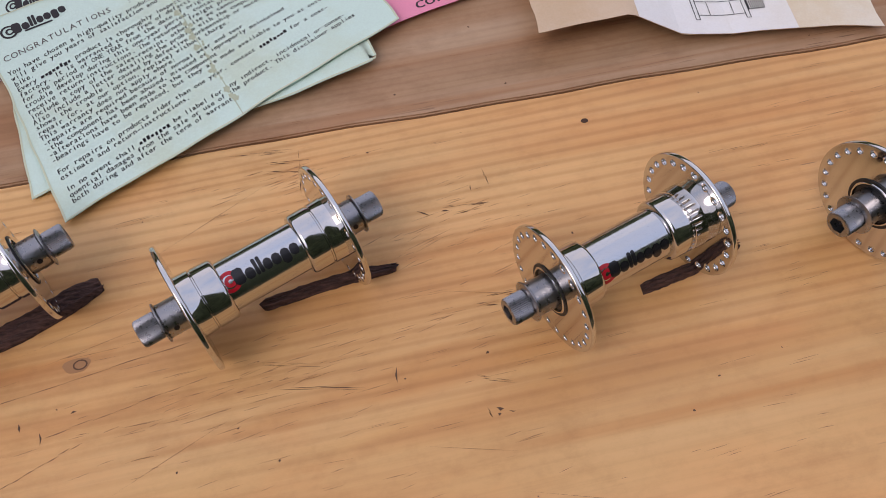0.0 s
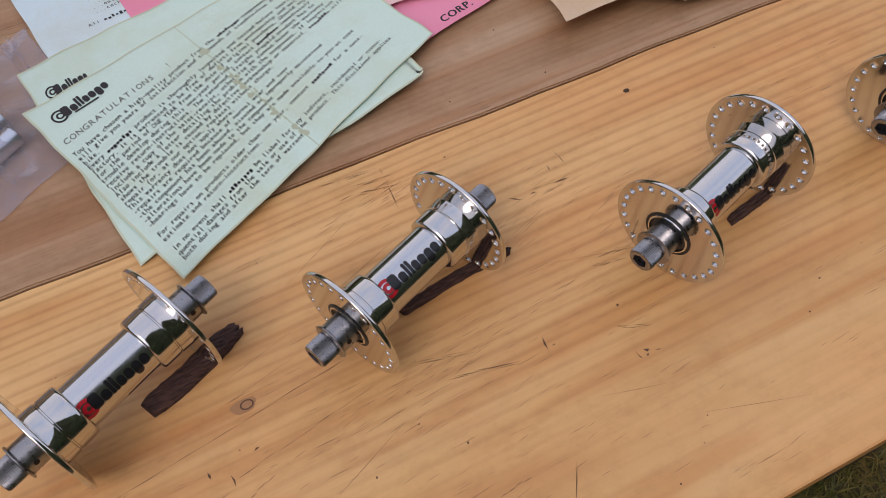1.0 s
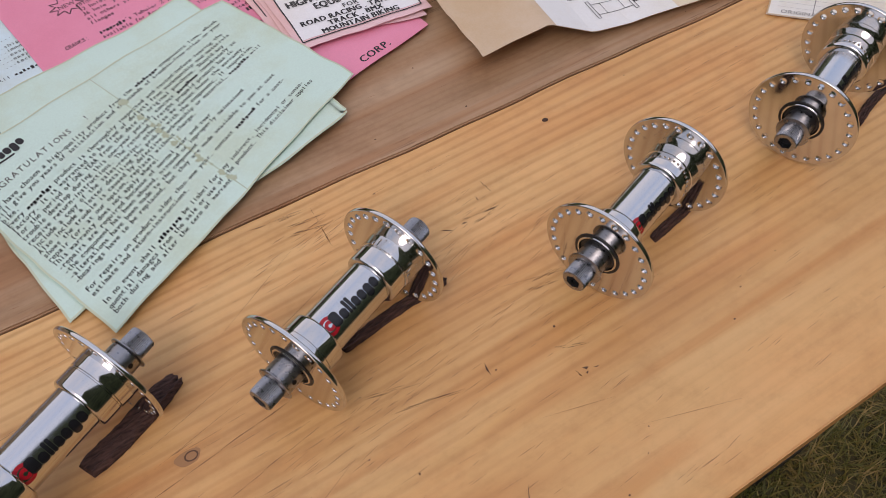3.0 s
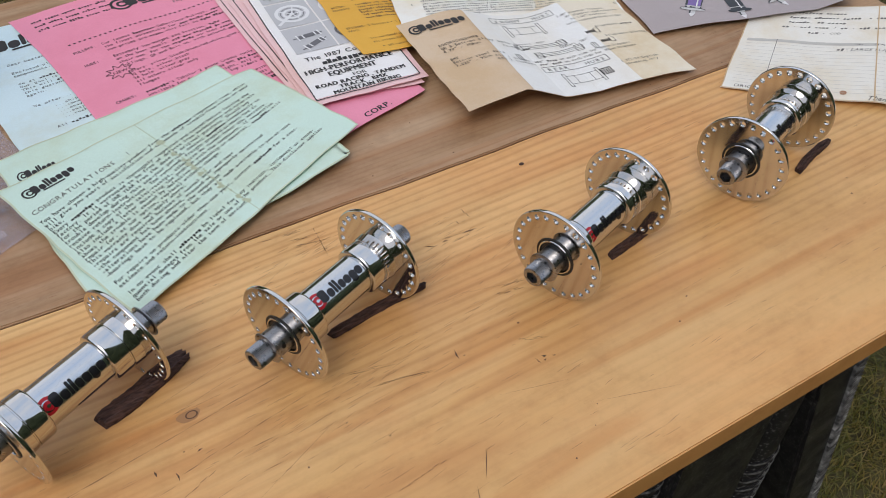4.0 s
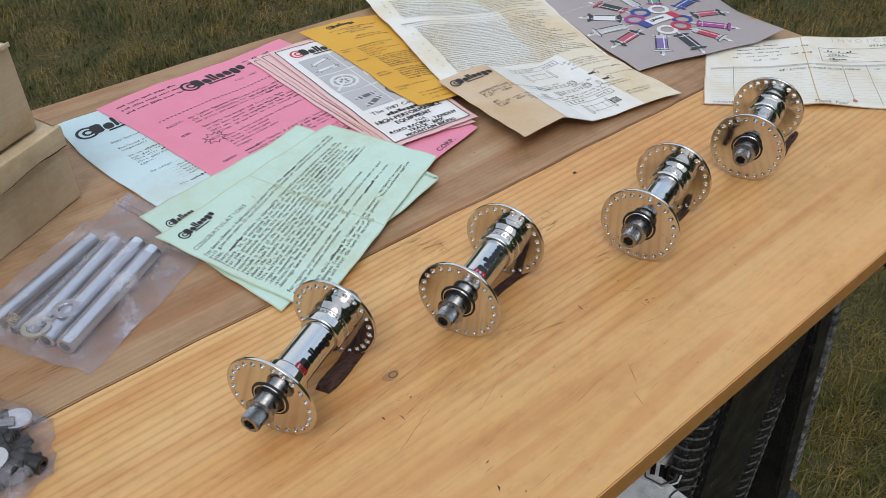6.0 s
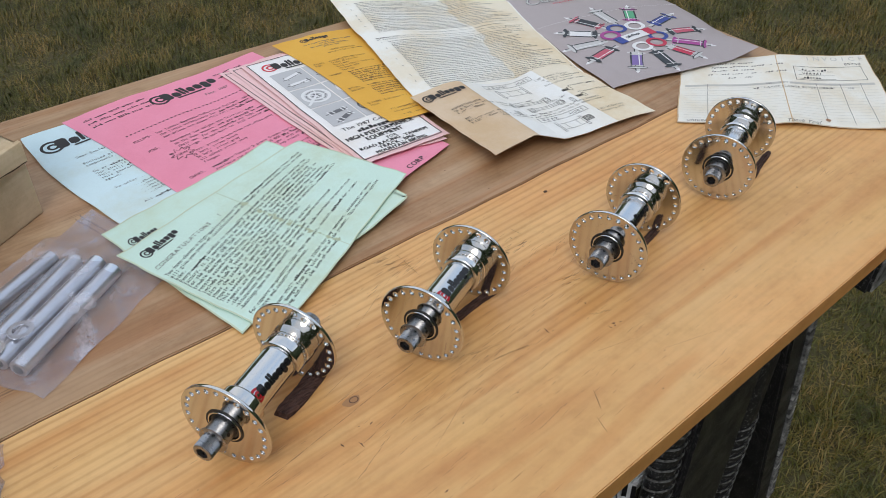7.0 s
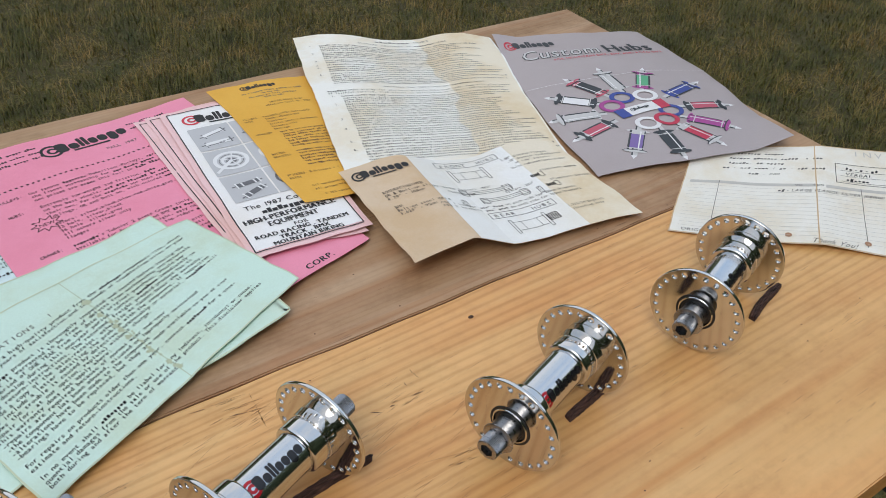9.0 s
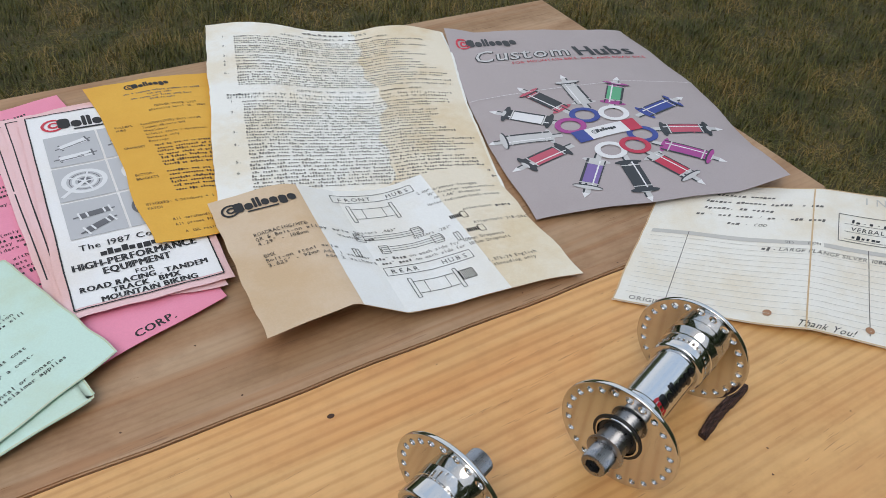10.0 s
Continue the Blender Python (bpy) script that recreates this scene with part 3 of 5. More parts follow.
LOGO = {"worn": "worn_edge", "rusty": "stained_edge", "stain": "fold_stain", "ink": "printed_text", "red": "red_mark", "grey": "printed_text", "pale": "printed_rule"}

# pale blue letter, under the pink one
ink = Ink()
ink.logo(8, 38, 18, "ink", "ink", 0.05)
ink.type_line("Dear Dealer:", 26, 62, 4.6, "ink", pitch=2.5)
ink.type_line("Enclosed please find", 26, 75, 4.6, "ink", pitch=2.5)
ink.type_line("components.", 26, 80, 4.6, "ink", pitch=2.5)
for k, t in enumerate(["We at ######## ##### ####", "Our goal is ##### #####", "This will ###### ####", "this guarantee ### ####", "again."]):
    ink.type_line(t, 26, 93 + 5 * k, 4.6, "ink", pitch=2.5)
ink.type_line("We offer...", 26, 130, 4.6, "ink", pitch=2.5)
for k, t in enumerate(["...shipping ####", "...immediate ####", "...easy ### ####", "...easy ########", "...technical ####"]):
    ink.type_line(t, 38, 138 + 5 * k, 4.6, "ink", pitch=2.5)
ink.type_line("All ######## ###", 30, 168, 4.6, "ink", pitch=2.5)
sheet("blue_letter", ((-0.110, 0.353), (0.104, 0.350), (0.130, 0.100), (-0.0735, 0.080)), (216, 279), sag(2.0, 1.4, 1.2, 1.2, 0.5, 0.5, 1.5), BLUE, "pale blue typed letter partly under a pink one", ink, LOGO, bow=lambda u, v: (-0.011 * math.sin(3.14 * v ** 0.8) * (1 - u) ** 2, -0.010 * math.sin(3.14 * v ** 0.8) * (1 - u) ** 2))

# pink price letter
ink = Ink()
for k in range(3):
    ink.type_line("#### ##### ##### ##### ####", 12, 14 + 7 * k, 4.5, "ink", pitch=2.4)
    if k < 2:
        ink.type_line("#### ##### ####", 152, 16 + 8 * k, 4.5, "ink", pitch=2.4)
ink.logo(76, 31, 16, "ink", "ink", 0.06)
ink.type_line("FALL 1987", 122, 44, 5.5, "grey", pitch=3.0)
for k in range(40):
    ink.rect(22 + 4.4 * k, 58, 23.8 + 4.4 * k, 59.6, "ink")
PINK_TEXT = [
    "PULLEYS:  Our famous ######## DeRailleur-Pulleys, ####",
    "          the finest workmanship for ### #####",
    "          new prices are ##### this fall to ####",
    "",
    "HUBS:     Extremely low weight and friction, ####",
    "          on the best wheels. ### ### ####### ##",
    "          their own. For the ######## our hubs",
    "          Inklings, QR and Bolt on, with colored",
    "",
    "          colors: silver,black,blue,red,white,grey,orange",
    "          32 hole, silver,black",
    "          36 hole  silver,grey",
    "          all others silver only",
    "          flanges",
    "",
    "CRANKS:   ########'s Tubular 2 piece Cranks (only 600 grams",
    "          available for Road, ATB and BMX ### #### ## lengths of 165",
    "          Due to strength and low weight, easy maintenance",
    "          they are preferred by many top riders ## ####",
    "",
    "BOTTOMBRACKETS:  The ######## Rollerbracket with roller/needle",
    "          One of the best sealed bottombrackets ####",
    "          weight ### #### installed and adjusted ## ##",
    "          they are #### #### ## ####",
    "",
    "STICKERS  ##### ##### ### #### ######",
    "          ### ##### ###### #### ## ##### ###",
]
for k, text in enumerate(PINK_TEXT):
    while text.startswith(" ") and len(text) < 66 and k not in (9, 10, 11, 12, 13):
        text += " " + "#" * rnd.randint(2, 8)
    ink.type_line(text, 20, 73 + 5.0 * k, 4.6, "ink", pitch=2.42, bold=0.06)
star = [(40 + (12 if k % 2 else 7) * math.cos(k * math.pi / 9), 112 + (9 if k % 2 else 5) * math.sin(k * math.pi / 9)) for k in range(19)]
for p, q in zip(star, star[1:]):
    ink.line(*p, *q, 0.6, "ink")
ink.type_line("NEW", 34, 114, 5, "ink")
ink.type_line("CORP.", 160, 275, 8, "ink", bold=0.5)
sheet("pink_price_letter", ((-0.069, 0.3553), (0.150, 0.369), (0.1878, 0.0850), (-0.0195, 0.033)), (216, 279), sag(3.0, 4.2, 3.6, 2.4, 0.7, 0.6, 1.2, 0.4), PINK, "bright pink typed price letter with small creases", ink, LOGO, bow=lambda u, v: (0.003 * math.sin(5 * v) * (1 - u), 0.0025 * math.sin(7 * u) * (1 - v)))

# older rose brochures fanned out under the top one
for dx, turn in ((-0.020, 0.02), (-0.010, 0.0)):
    ink = Ink()
    ink.outline(4, 5, 90, 210, 0.9, "ink")
    sheet("rose_brochure", ((0.114 + dx, 0.344), (0.206 + dx, 0.342 - turn), (0.203 + dx * 0.6, 0.098 - turn * 0.3), (0.106 + dx * 0.5, 0.112)), (94, 216), wave(5.4 if turn else 6.4, 0.3, 0.4, 0.7), ROSE, "folded pale rose brochure under another brochure", ink, LOGO, cells=(14, 24), group="brochures")

# top brochure
ink = Ink()
for j in range(24):
    for i in range(10):
        ink.poly([(5 + 8.4 * i, 5 + 8.5 * j), (5 + 8.4 * i, 13.5 + 8.5 * j), (13.4 + 8.4 * i, 13.5 + 8.5 * j), (13.4 + 8.4 * i, 5 + 8.5 * j)], "glossy")
ink.outline(5, 5, 89, 211, 0.9, "ink", 12)
ink.logo(14, 27, 14, "red", "ink", 0.0)
for j in range(3):
    for i in range(2):
        x, y = 13 + 36 * i, 36 + 39 * j
        ink.layer = 4
        ink.rect(x, y, x + 34.5, y + 37, "photo@%d%d" % (i, j), 7)
ink.layer = 7


def little_hub(x, y, dx, dy, tag, body="light", ends="mid"):
    """A small printed hub: a tube with two flanges and a thin axle."""
    ink.line(x - 0.18 * dx, y - 0.18 * dy, x + 1.18 * dx, y + 1.18 * dy, 1.2, "mid@" + tag)
    ink.layer += 1
    ink.line(x, y, x + dx, y + dy, 5.2, "%s@%s" % (body, tag), 3)
    ink.line(x, y + 1.7, x + dx, y + dy + 1.7, 1.0, "mid@shade" + tag, 3)
    ink.layer += 1
    d = math.hypot(dx, dy)
    for q in (0.0, 0.25, 0.8, 1.0):
        px, py = x + dx * q, y + dy * q
        ink.line(px, py, px + dx / d * 1.3, py + dy / d * 1.3, 8.0 if q in (0.0, 1.0) else 5.0, "%s@%s" % (ends, tag))


little_hub(22, 52, 18, -6, "a")
little_hub(20, 65, 21, -2, "b")
little_hub(21, 131, 19, -3, "c", "mid", "light")
little_hub(23, 146, 17, -8, "d", "mid", "light")
little_hub(56, 58, 18, -5, "e")
ink.layer = 9
for r, w, key in ((13.0, 3.2, "light"), (9.6, 0.6, "mid"), (7.0, 2.2, "light"), (3.0, 2.6, "mid")):
    ink.ring(31, 93, r, w, key + "@wheel%d" % int(r), squash=0.9)
for k in range(5):
    ink.line(31, 93, 31 + 12 * math.cos(1.257 * k), 93 + 10.8 * math.sin(1.257 * k), 1.2, "light@arm%d" % k)
ink.layer = 11
ink.line(15, 107, 31, 93, 2.6, "light@crank", 3)
for r in (11.0, 7.4, 3.4):
    ink.ring(65, 132, r, 2.0, "mid@target%d" % int(r), squash=0.92)
ink.ring(66, 93, 10, 2.4, "light@cog")
ink.line(59, 100, 74, 86, 2.0, "mid@cog")
ink.layer = 3
ink.type_line("The 1987 Collection", 16, 162.5, 7.4, "ink", bold=0.2)
for text, x, y, size in (("########", 26, 171, 9.2), ("HIGH-PERFORMANCE", 9, 179.5, 8.4), ("EQUIPMENT", 25, 187, 8.2)):
    ink.type_line(text, x, y, size, "ink", bold=0.8, wide=0.82)
ink.type_line("FOR", 42, 193, 5.4, "ink", bold=0.2)
for text, x, y in (("ROAD RACING . TANDEM", 10, 198.5), ("TRACK . BMX", 27, 203.8), ("MOUNTAIN BIKING", 20, 209.2)):
    ink.type_line(text, x, y, 6.2, "ink", bold=0.6, wide=0.92)
sheet("product_brochure", ((0.1165, 0.3390), (0.2120, 0.3290), (0.1970, 0.0943), (0.1023, 0.1037)), (94, 216), sag(9.0, 8.4, 7.6, 7.4, 0.4, 0.5, 0.7), ROSE, "white brochure with pink border and grey product photographs", ink, {**LOGO, "glossy": "printed_panel", "photo": "photograph", "light": "photo_shape", "mid": "photo_shape"}, cells=(14, 28), group="brochures")

# golden price list
ink = Ink()
ink.logo(30, 14, 8, "ink", "ink", 0.0, strap=False)
for k, (x, t) in enumerate([(26, "### # ####### ###### ####### ## #####"), (44, "### ### ####"), (30, "### ##### ### ##### #### ####"), (44, "#### ## ####")]):
    ink.type_line(t, x, 23 + 4.4 * k, 3.8, "grey", pitch=1.7)
ink.type_line("DEALER PRICE LIST", 44, 48, 4.2, "ink", pitch=2.0)
ink.type_line("effective April 15, 1987", 38, 53, 4.2, "ink", pitch=1.9)
ink.type_line("COST", 92, 59, 4.0, "ink", pitch=2.0)
ink.type_line("PULLEYS", 6, 72, 4.0, "ink", pitch=2.0)
ink.type_line("HUBS", 6, 77, 4.0, "ink", pitch=2.0)
for k, t in enumerate(["Road(BMX)(MTB) Bolt-on/QR", "Tandem 48-hole BMX", "Wheelchair", "Axlekit (Axle + Hardware)", "Hardware only", "Bearings"]):
    ink.type_line(t, 26, 72 + 5 * k, 4.0, "ink", pitch=1.9)
for k in range(4):
    ink.type_line("pair ##.##", 88, 66 + 6 * k, 4.0, "ink", pitch=1.9)
ink.type_line("CRANKSET", 6, 103, 4.0, "ink", pitch=2.0)
bars(ink, rnd, 28, 103, 92, 4.6, 7, 1.9, 4.0, "ink")
ink.type_line("BOTTOM-", 6, 139, 4.0, "ink", pitch=2.0)
ink.type_line("BRACKETS", 6, 144, 4.0, "ink", pitch=2.0)
bars(ink, rnd, 28, 139, 92, 4.6, 6, 1.9, 4.0, "ink")
ink.type_line("STICKERS: 5 Stickers + 1 sew on Patch", 6, 174, 4.0, "ink", pitch=1.9)
ink.type_line("PATCH", 6, 179, 4.0, "ink", pitch=1.9)
ink.type_line("All merchandise sent ### #### ###", 18, 194, 4.0, "ink", pitch=1.9)
ink.type_line("All prices FOB ####### ####", 18, 200, 4.0, "ink", pitch=1.9)
ink.type_line("A 15% restocking ### #### #####", 22, 209, 4.0, "ink", pitch=1.9)
sheet("golden_price_list", ((0.1690, 0.3600), (0.300, 0.346), (0.292, 0.112), (0.1655, 0.1440)), (140, 216), lambda u, v: 9.8 - 11 * max(0, u - 0.35) + 0.5 * math.sin(3 * u + 4 * v) * (1 - u) + 14 * max(0, v - 0.93) * (1 - u), YELLOW, "golden yellow typed price list with curled corner", ink, LOGO, cells=(18, 28), bow=lambda u, v: (0.002 * math.sin(5 * v) * (1 - u), 0))

# long white letter of typed instructions
ink = Ink()
for j in range(80):
    y0, y1 = 3.625 * j, 3.625 * (j + 1)
    x0, x1 = [126 + 0.10 * y - 30 * max(0, y - 150) / 140 + 4 * math.sin(y / 17) + 2 * math.sin(y / 5.5) for y in (y0, y1)]
    for i in range(20):
        a, e = i / 20, (i + 1) / 20
        ink.poly([(x0 + (214 - x0) * a, y0), (x1 + (214 - x1) * a, y1), (x1 + (214 - x1) * e, y1), (x0 + (214 - x0) * e, y0)], "aged")
ink.type_line("######## HUBS", 84, 12, 6.0, "grey", pitch=4.6)
ink.type_line("SPECIAL FEATURES OF ######## HUBS", 66, 21, 4.6, "ink", pitch=2.9)
y = 28
for k, count in enumerate((4, 4, 2, 1, 3, 6)):
    ink.type_line("%d." % (k + 1), 14, y, 4.4, "ink", pitch=2.4)
    bars(ink, rnd, 24, y, 184, 4.15, count, 2.05, 3.7, "faint", 0.3)
    y += 4.15 * count + 1.3
ink.type_line("GETTING THE MOST OUT OF ######## HUBS", 72, 124, 4.6, "ink", pitch=2.9)
ink.type_line("######## Hubs are by far the best bicycle hubs ever made. They will give years", 14, 131, 4.4, "ink", pitch=2.45)
ink.type_line("of faithful service, with almost no maintenance or repair, and no adjustment.", 14, 135.5, 4.4, "ink", pitch=2.45)
y = 141
for k, count in enumerate((4, 7, 4, 5, 3, 6)):
    ink.type_line("%d." % (k + 1), 16, y, 4.4, "ink", pitch=2.4)
    bars(ink, rnd, 26, y, 184, 4.15, count, 2.05, 3.7, "faint", 0.25)
    y += 4.15 * count + 0.8


def white_rise(u, v):
    z = sag(13.2, 5.0, 2.4, 11.6)(u, v) + 1.3 * max(0, 1 - abs(v - 0.43) / 0.06) - 1.0 * max(0, 1 - abs(u - 0.62) / 0.08)
    return z + 1.1 * math.sin(9.0 * u + 0.5) * (1 - v) + 0.7 * math.cos(9 * v) - 1.5 * (1 - v) ** 3 * math.cos(12 * u)


sheet("typed_letter", ((0.288, 0.421), (0.4813, 0.3280), (0.388, 0.088), (0.205, 0.146)), (216, 290), white_rise, WHITE, "creased off-white letter full of small typing", ink, {**LOGO, "aged": "browned_half"}, bow=lambda u, v: (0.002 * math.sin(8 * v) * u, 0.004 * math.sin(9 * u) * (1 - v)), torn=0.3)

# sheet of hub drawings, sun-tanned at both ends, with sharp folds
FOLD = [(0.0, 15.0), (0.10, 14.6), (0.28, 15.5), (0.42, 7.0), (0.56, 5.0), (0.74, 6.4), (1.0, 3.4)]


def fold_rise(u, v):
    for (a, p), (b, q) in zip(FOLD, FOLD[1:]):
        if u <= b:
            z = p + (q - p) * (u - a) / (b - a)
            break
    return z + 4.0 * (1 - v) * (1 - 0.6 * u) * min(1, 3 * u) + 2.5 * v * max(0, 0.28 - u) * 3


ink = Ink()
for j in range(14):
    for i in range(12):
        a, b = 0.30 + 0.45 * i / 12, 0.30 + 0.45 * (i + 1) / 12
        ink.poly([(216 * a, 10 * j), (216 * a, 10 * j + 10), (216 * b, 10 * j + 10), (216 * b, 10 * j)], "unfaded")
for j in range(14):
    for i in range(7):
        a, b = 0.75 + 0.25 * i / 7, 0.75 + 0.25 * (i + 1) / 7
        ink.poly([(216 * a, 10 * j), (216 * a, 10 * j + 10), (216 * b, 10 * j + 10), (216 * b, 10 * j)], "aged")
ink.logo(6, 22, 12, "ink", "ink", 0.03)
for text, y in (("ROADRACING/MTB", 51), ("QR & Bolt-on alloy axle", 56), ("4.29\" - 108mm", 61), ("BMX", 74), ("Bolt-on steel axle", 79), ("3.625\" - 92mm", 84)):
    ink.type_line(text, 20, y, 5.0, "ink", pitch=2.75)
for text, x, y in (("Add 1 washer ###\" #### on each side for 100mm Dropouts", 58, 86), ("Add 2 washers ###\" #### on each side for 105mm Dropouts", 58, 91)):
    ink.type_line(text, x, y, 4.6, "grey", pitch=2.4)
for text, x, y in (("2.00\" diameter flanges", 148, 22), (".10\" diameter spokesholes", 152, 27), ("on 1.66\" diameter", 158, 32), ("Holes radiused both sides", 150, 38), ("Allen-bolt ###x#", 172, 53), ("Allen-bolt 3/8-24x7/8", 172, 70), ("1.375-24 English", 160, 112), ("threading only", 162, 117), ("Spacers .463\"", 86, 55), ("Spacers .281\"", 124, 68), ("Washer ###\"", 74, 63)):
    ink.type_line(text, x, y, 4.5, "grey", pitch=2.35)
for text, x, y in (("FRONT  HUBS", 88, 14), ("REAR   HUBS", 94, 101)):
    ink.type_line(text, x, y, 6.0, "ink", pitch=5.2)
    ink.outline(x - 3, y - 6.5, x + 60, y + 2, 0.5, "ink")
for ox, oy in ((92, 20), (102, 108)):
    ink.outline(ox, oy, ox + 2.5, oy + 20, 0.5, "ink")
    ink.outline(ox + 32, oy, ox + 34.5, oy + 20, 0.5, "ink")
    ink.outline(ox + 2.5, oy + 4, ox + 32, oy + 16, 0.45, "ink")
    ink.line(ox + 10, oy + 4, ox + 10, oy + 16, 0.4, "ink")
    ink.line(ox + 25, oy + 4, ox + 25, oy + 16, 0.4, "ink")
ink.outline(137, 112, 147, 121, 0.6, "ink")
for k in range(8):
    ink.line(137.5 + 1.2 * k, 112, 137.5 + 1.2 * k, 121, 0.5, "ink")
for ox, oy, dx in ((86, 58, 48), (98, 72, 46)):
    ink.outline(ox, oy, ox + dx, oy + 5, 0.45, "ink")
    ink.line(ox, oy + 2.5, ox + dx, oy + 2.5, 0.35, "ink", 5)
    ink.outline(ox - 1, oy - 2, ox + 5, oy + 7, 0.5, "ink", 2)
    ink.outline(ox + dx - 8, oy - 2, ox + dx - 1, oy + 7, 0.5, "ink", 2)
for ox, oy in ((158, 57), (163, 75)):
    for k in range(6):
        ink.rect(ox + 1.6 * k, oy - 1.5, ox + 1.6 * k + 1.1, oy + 2.5, "ink")
    ink.outline(ox + 9.5, oy - 3, ox + 14, oy + 4, 0.5, "ink", 2)
for ox, oy in ((78, 76), (152, 74)):
    ink.outline(ox, oy, ox + 4, oy + 9, 0.5, "ink", 1)
    ink.line(ox + 2, oy, ox + 2, oy + 9, 0.4, "ink")
sheet("drawing_sheet", ((0.2033, 0.1608), (0.393, 0.120), (0.3852, 0.0003), (0.1915, 0.0292)), (216, 140), fold_rise, TAN, "folded tan and white sheet with hub drawings", ink, {**LOGO, "unfaded": "unfaded_middle", "aged": "browned_end"}, bow=lambda u, v: (0, 0.0106 * v * max(0, min(u / 0.28, (0.42 - u) / 0.14)) + 0.005 * (1 - v) * math.sin(9 * u)), cells=(48, 20))

# green warranty sheets
names_g = LOGO
ink = Ink()
ink.outline(0.7, 0.7, 215.3, 149.3, 1.1, "worn", 30)
ink.logo(9, 27, 8, "ink", "ink", -0.05, cut=0.8)
sheet("warranty_sheet", ((-0.1150, 0.1570), (0.0595, 0.1975), (0.1103, 0.046), (-0.0855, -0.007)), (216, 150), lambda u, v: sag(2.5, 6.0, 6.5, 1.5, 0.4, 0.7, 0.8)(u, v) + 5.0 * max(0, 1 - u / 0.3) * max(0, 1 - v / 0.55), GREEN, "pale green printed sheet under a matching sheet", ink, LOGO, group="warranty sheets", bow=lambda u, v: (-0.006 * v * (u > 0.97), 0.003 * math.sin(6 * u)))
ink = Ink()
ink.outline(0.7, 0.7, 215.3, 149.3, 1.1, "worn", 30)
ink.logo(10, 19.5, 8.8, "ink", "ink", 0.09)
ink.type_line("CONGRATULATIONS  !", 5.5, 36, 6.0, "grey", pitch=4.55, slope=0.09)
GREEN_TEXT = [
    "You have chosen a high-quality product from the ######## components line, which",
    "will give you years of satisfaction and thousands of trouble-free miles on your",
    "bike.",
    "Every ######## product is thoroughly inspected and tested before leaving the",
    "factory. It is warranted to be free of defects from workmanship and materials",
    "for the period of ONE YEAR from the date of original purchase. Should any",
    "trouble develop during this one-year period, contact ######## immediately to",
    "receive return-instructions. The returned, freight prepaid product has to",
    "include a copy of the sales-receipt, otherwise we cannot honor the warranty.",
    "Also include a letter detailing the problem with the component. If inspection",
    "shows the trouble is caused by defective workmanship or material, ######## will",
    "repair (or, at our option, replace) without charge.",
    "This warranty does not apply where:",
    "-repairs are required because of normal wear and tear",
    "-the component has been abused, misused or improperly maintained",
    "-alterations have been made to the component",
    "-bearings have to be replaced, but they are made available to you at cost",
    "",
    "For repairs on products older than one year, contact ######## for a cost-",
    "estimate and return-instructions.",
    "",
    "In no event shall ######## be liabel for any indirect, incidental or conse-",
    "quential damages from the sale or use of the product. This disclaimer applies",
    "both during and after the term of warranty.",
]
STAINS = [(108 + 1.6 * rnd.gauss(0, 1), 20 + 118 * rnd.random(), 0.6 + 1.3 * rnd.random()) for _ in range(26)]
for x, y, r in STAINS:
    ink.poly([(x + r * (1 + 0.3 * math.sin(5 * a + x)) * math.cos(a), y + 1.5 * r * (1 + 0.3 * math.cos(3 * a + y)) * math.sin(a)) for a in [2 * math.pi * q / 11 for q in range(11)]], "stain")
ink.line(108, 0.5, 108, 149.5, 0.5, "stain", 24)
for k, text in enumerate(GREEN_TEXT):
    ink.type_line(text, 4.5 + 0.12 * k, 46 + 4.2 * k, 4.9, "ink", pitch=2.44, slope=(25 - 0.62 * k) / 190, bold=0.10)
sheet("warranty_sheet", ((-0.1180, 0.1220), (0.0810, 0.1750), (0.1215, 0.0662), (-0.0677, -0.0265)), (216, 150), lambda u, v: sag(4.0, 8.0, 9.0, 3.0, 0.6, 0.6, 0.9, 0.3)(u, v) + 5.0 * max(0, 1 - u / 0.3) * max(0, 1 - v / 0.55), GREEN, "pale green typed warranty sheet with fold marks", ink, LOGO, group="warranty sheets", bow=lambda u, v: (0, 0.004 * math.sin(3.14 * u) * (1 - v)))

# carbon-copy invoice
ink = Ink()
ink.outline(0.5, 0.5, 215.5, 139.5, 0.9, "rusty", 30)
ink.type_line("INVOICE", 140, 12, 11, "pale", pitch=10.5)
ink.type_line("09760", 186, 22, 6.5, "ink", pitch=4.0)
for x, y, n in ((40, 14, "####### ######"), (34, 22, "###### ####### #####  # ###"), (34, 30, "######, ## #####"), (30, 38, "## - ### #### / ## - ### ####"), (52, 47, "### - COD")):
    ink.type_line(n, x, y, 4.0, "grey", pitch=3.0, shear=0.3)
ink.outline(126, 26, 204, 54, 0.6, "grey")
for k, n in enumerate(("## - # - ##", "VERBAL", "######")):
    ink.type_line(n, 134, 34 + 8 * k, 6.0, "ink", shear=0.2)
    ink.line(130, 35.5 + 8 * k, 170, 35.5 + 8 * k, 0.4, "grey", 4)
for k in range(16):
    ink.rect(6 + 12.7 * k, 60, 18.7 + 12.7 * k, 64, "pale")
ink.type_line("## - LARGE FLANGE SILVER 100mm", 78, 71.5, 5.0, "grey", shear=0.25)
ink.type_line("DESCRIPTION", 92, 63, 3.4, "ink")
for k in range(13):
    ink.line(6, 68 + 5.2 * k, 210, 68 + 5.2 * k, 0.28, "pale@%d" % k, 24)
for x in (30, 146, 172, 194):
    ink.line(x, 60, x, 134, 0.45, "grey", 12)
ink.line(108, 1, 110, 139, 1.0, "rusty@fold", 24)
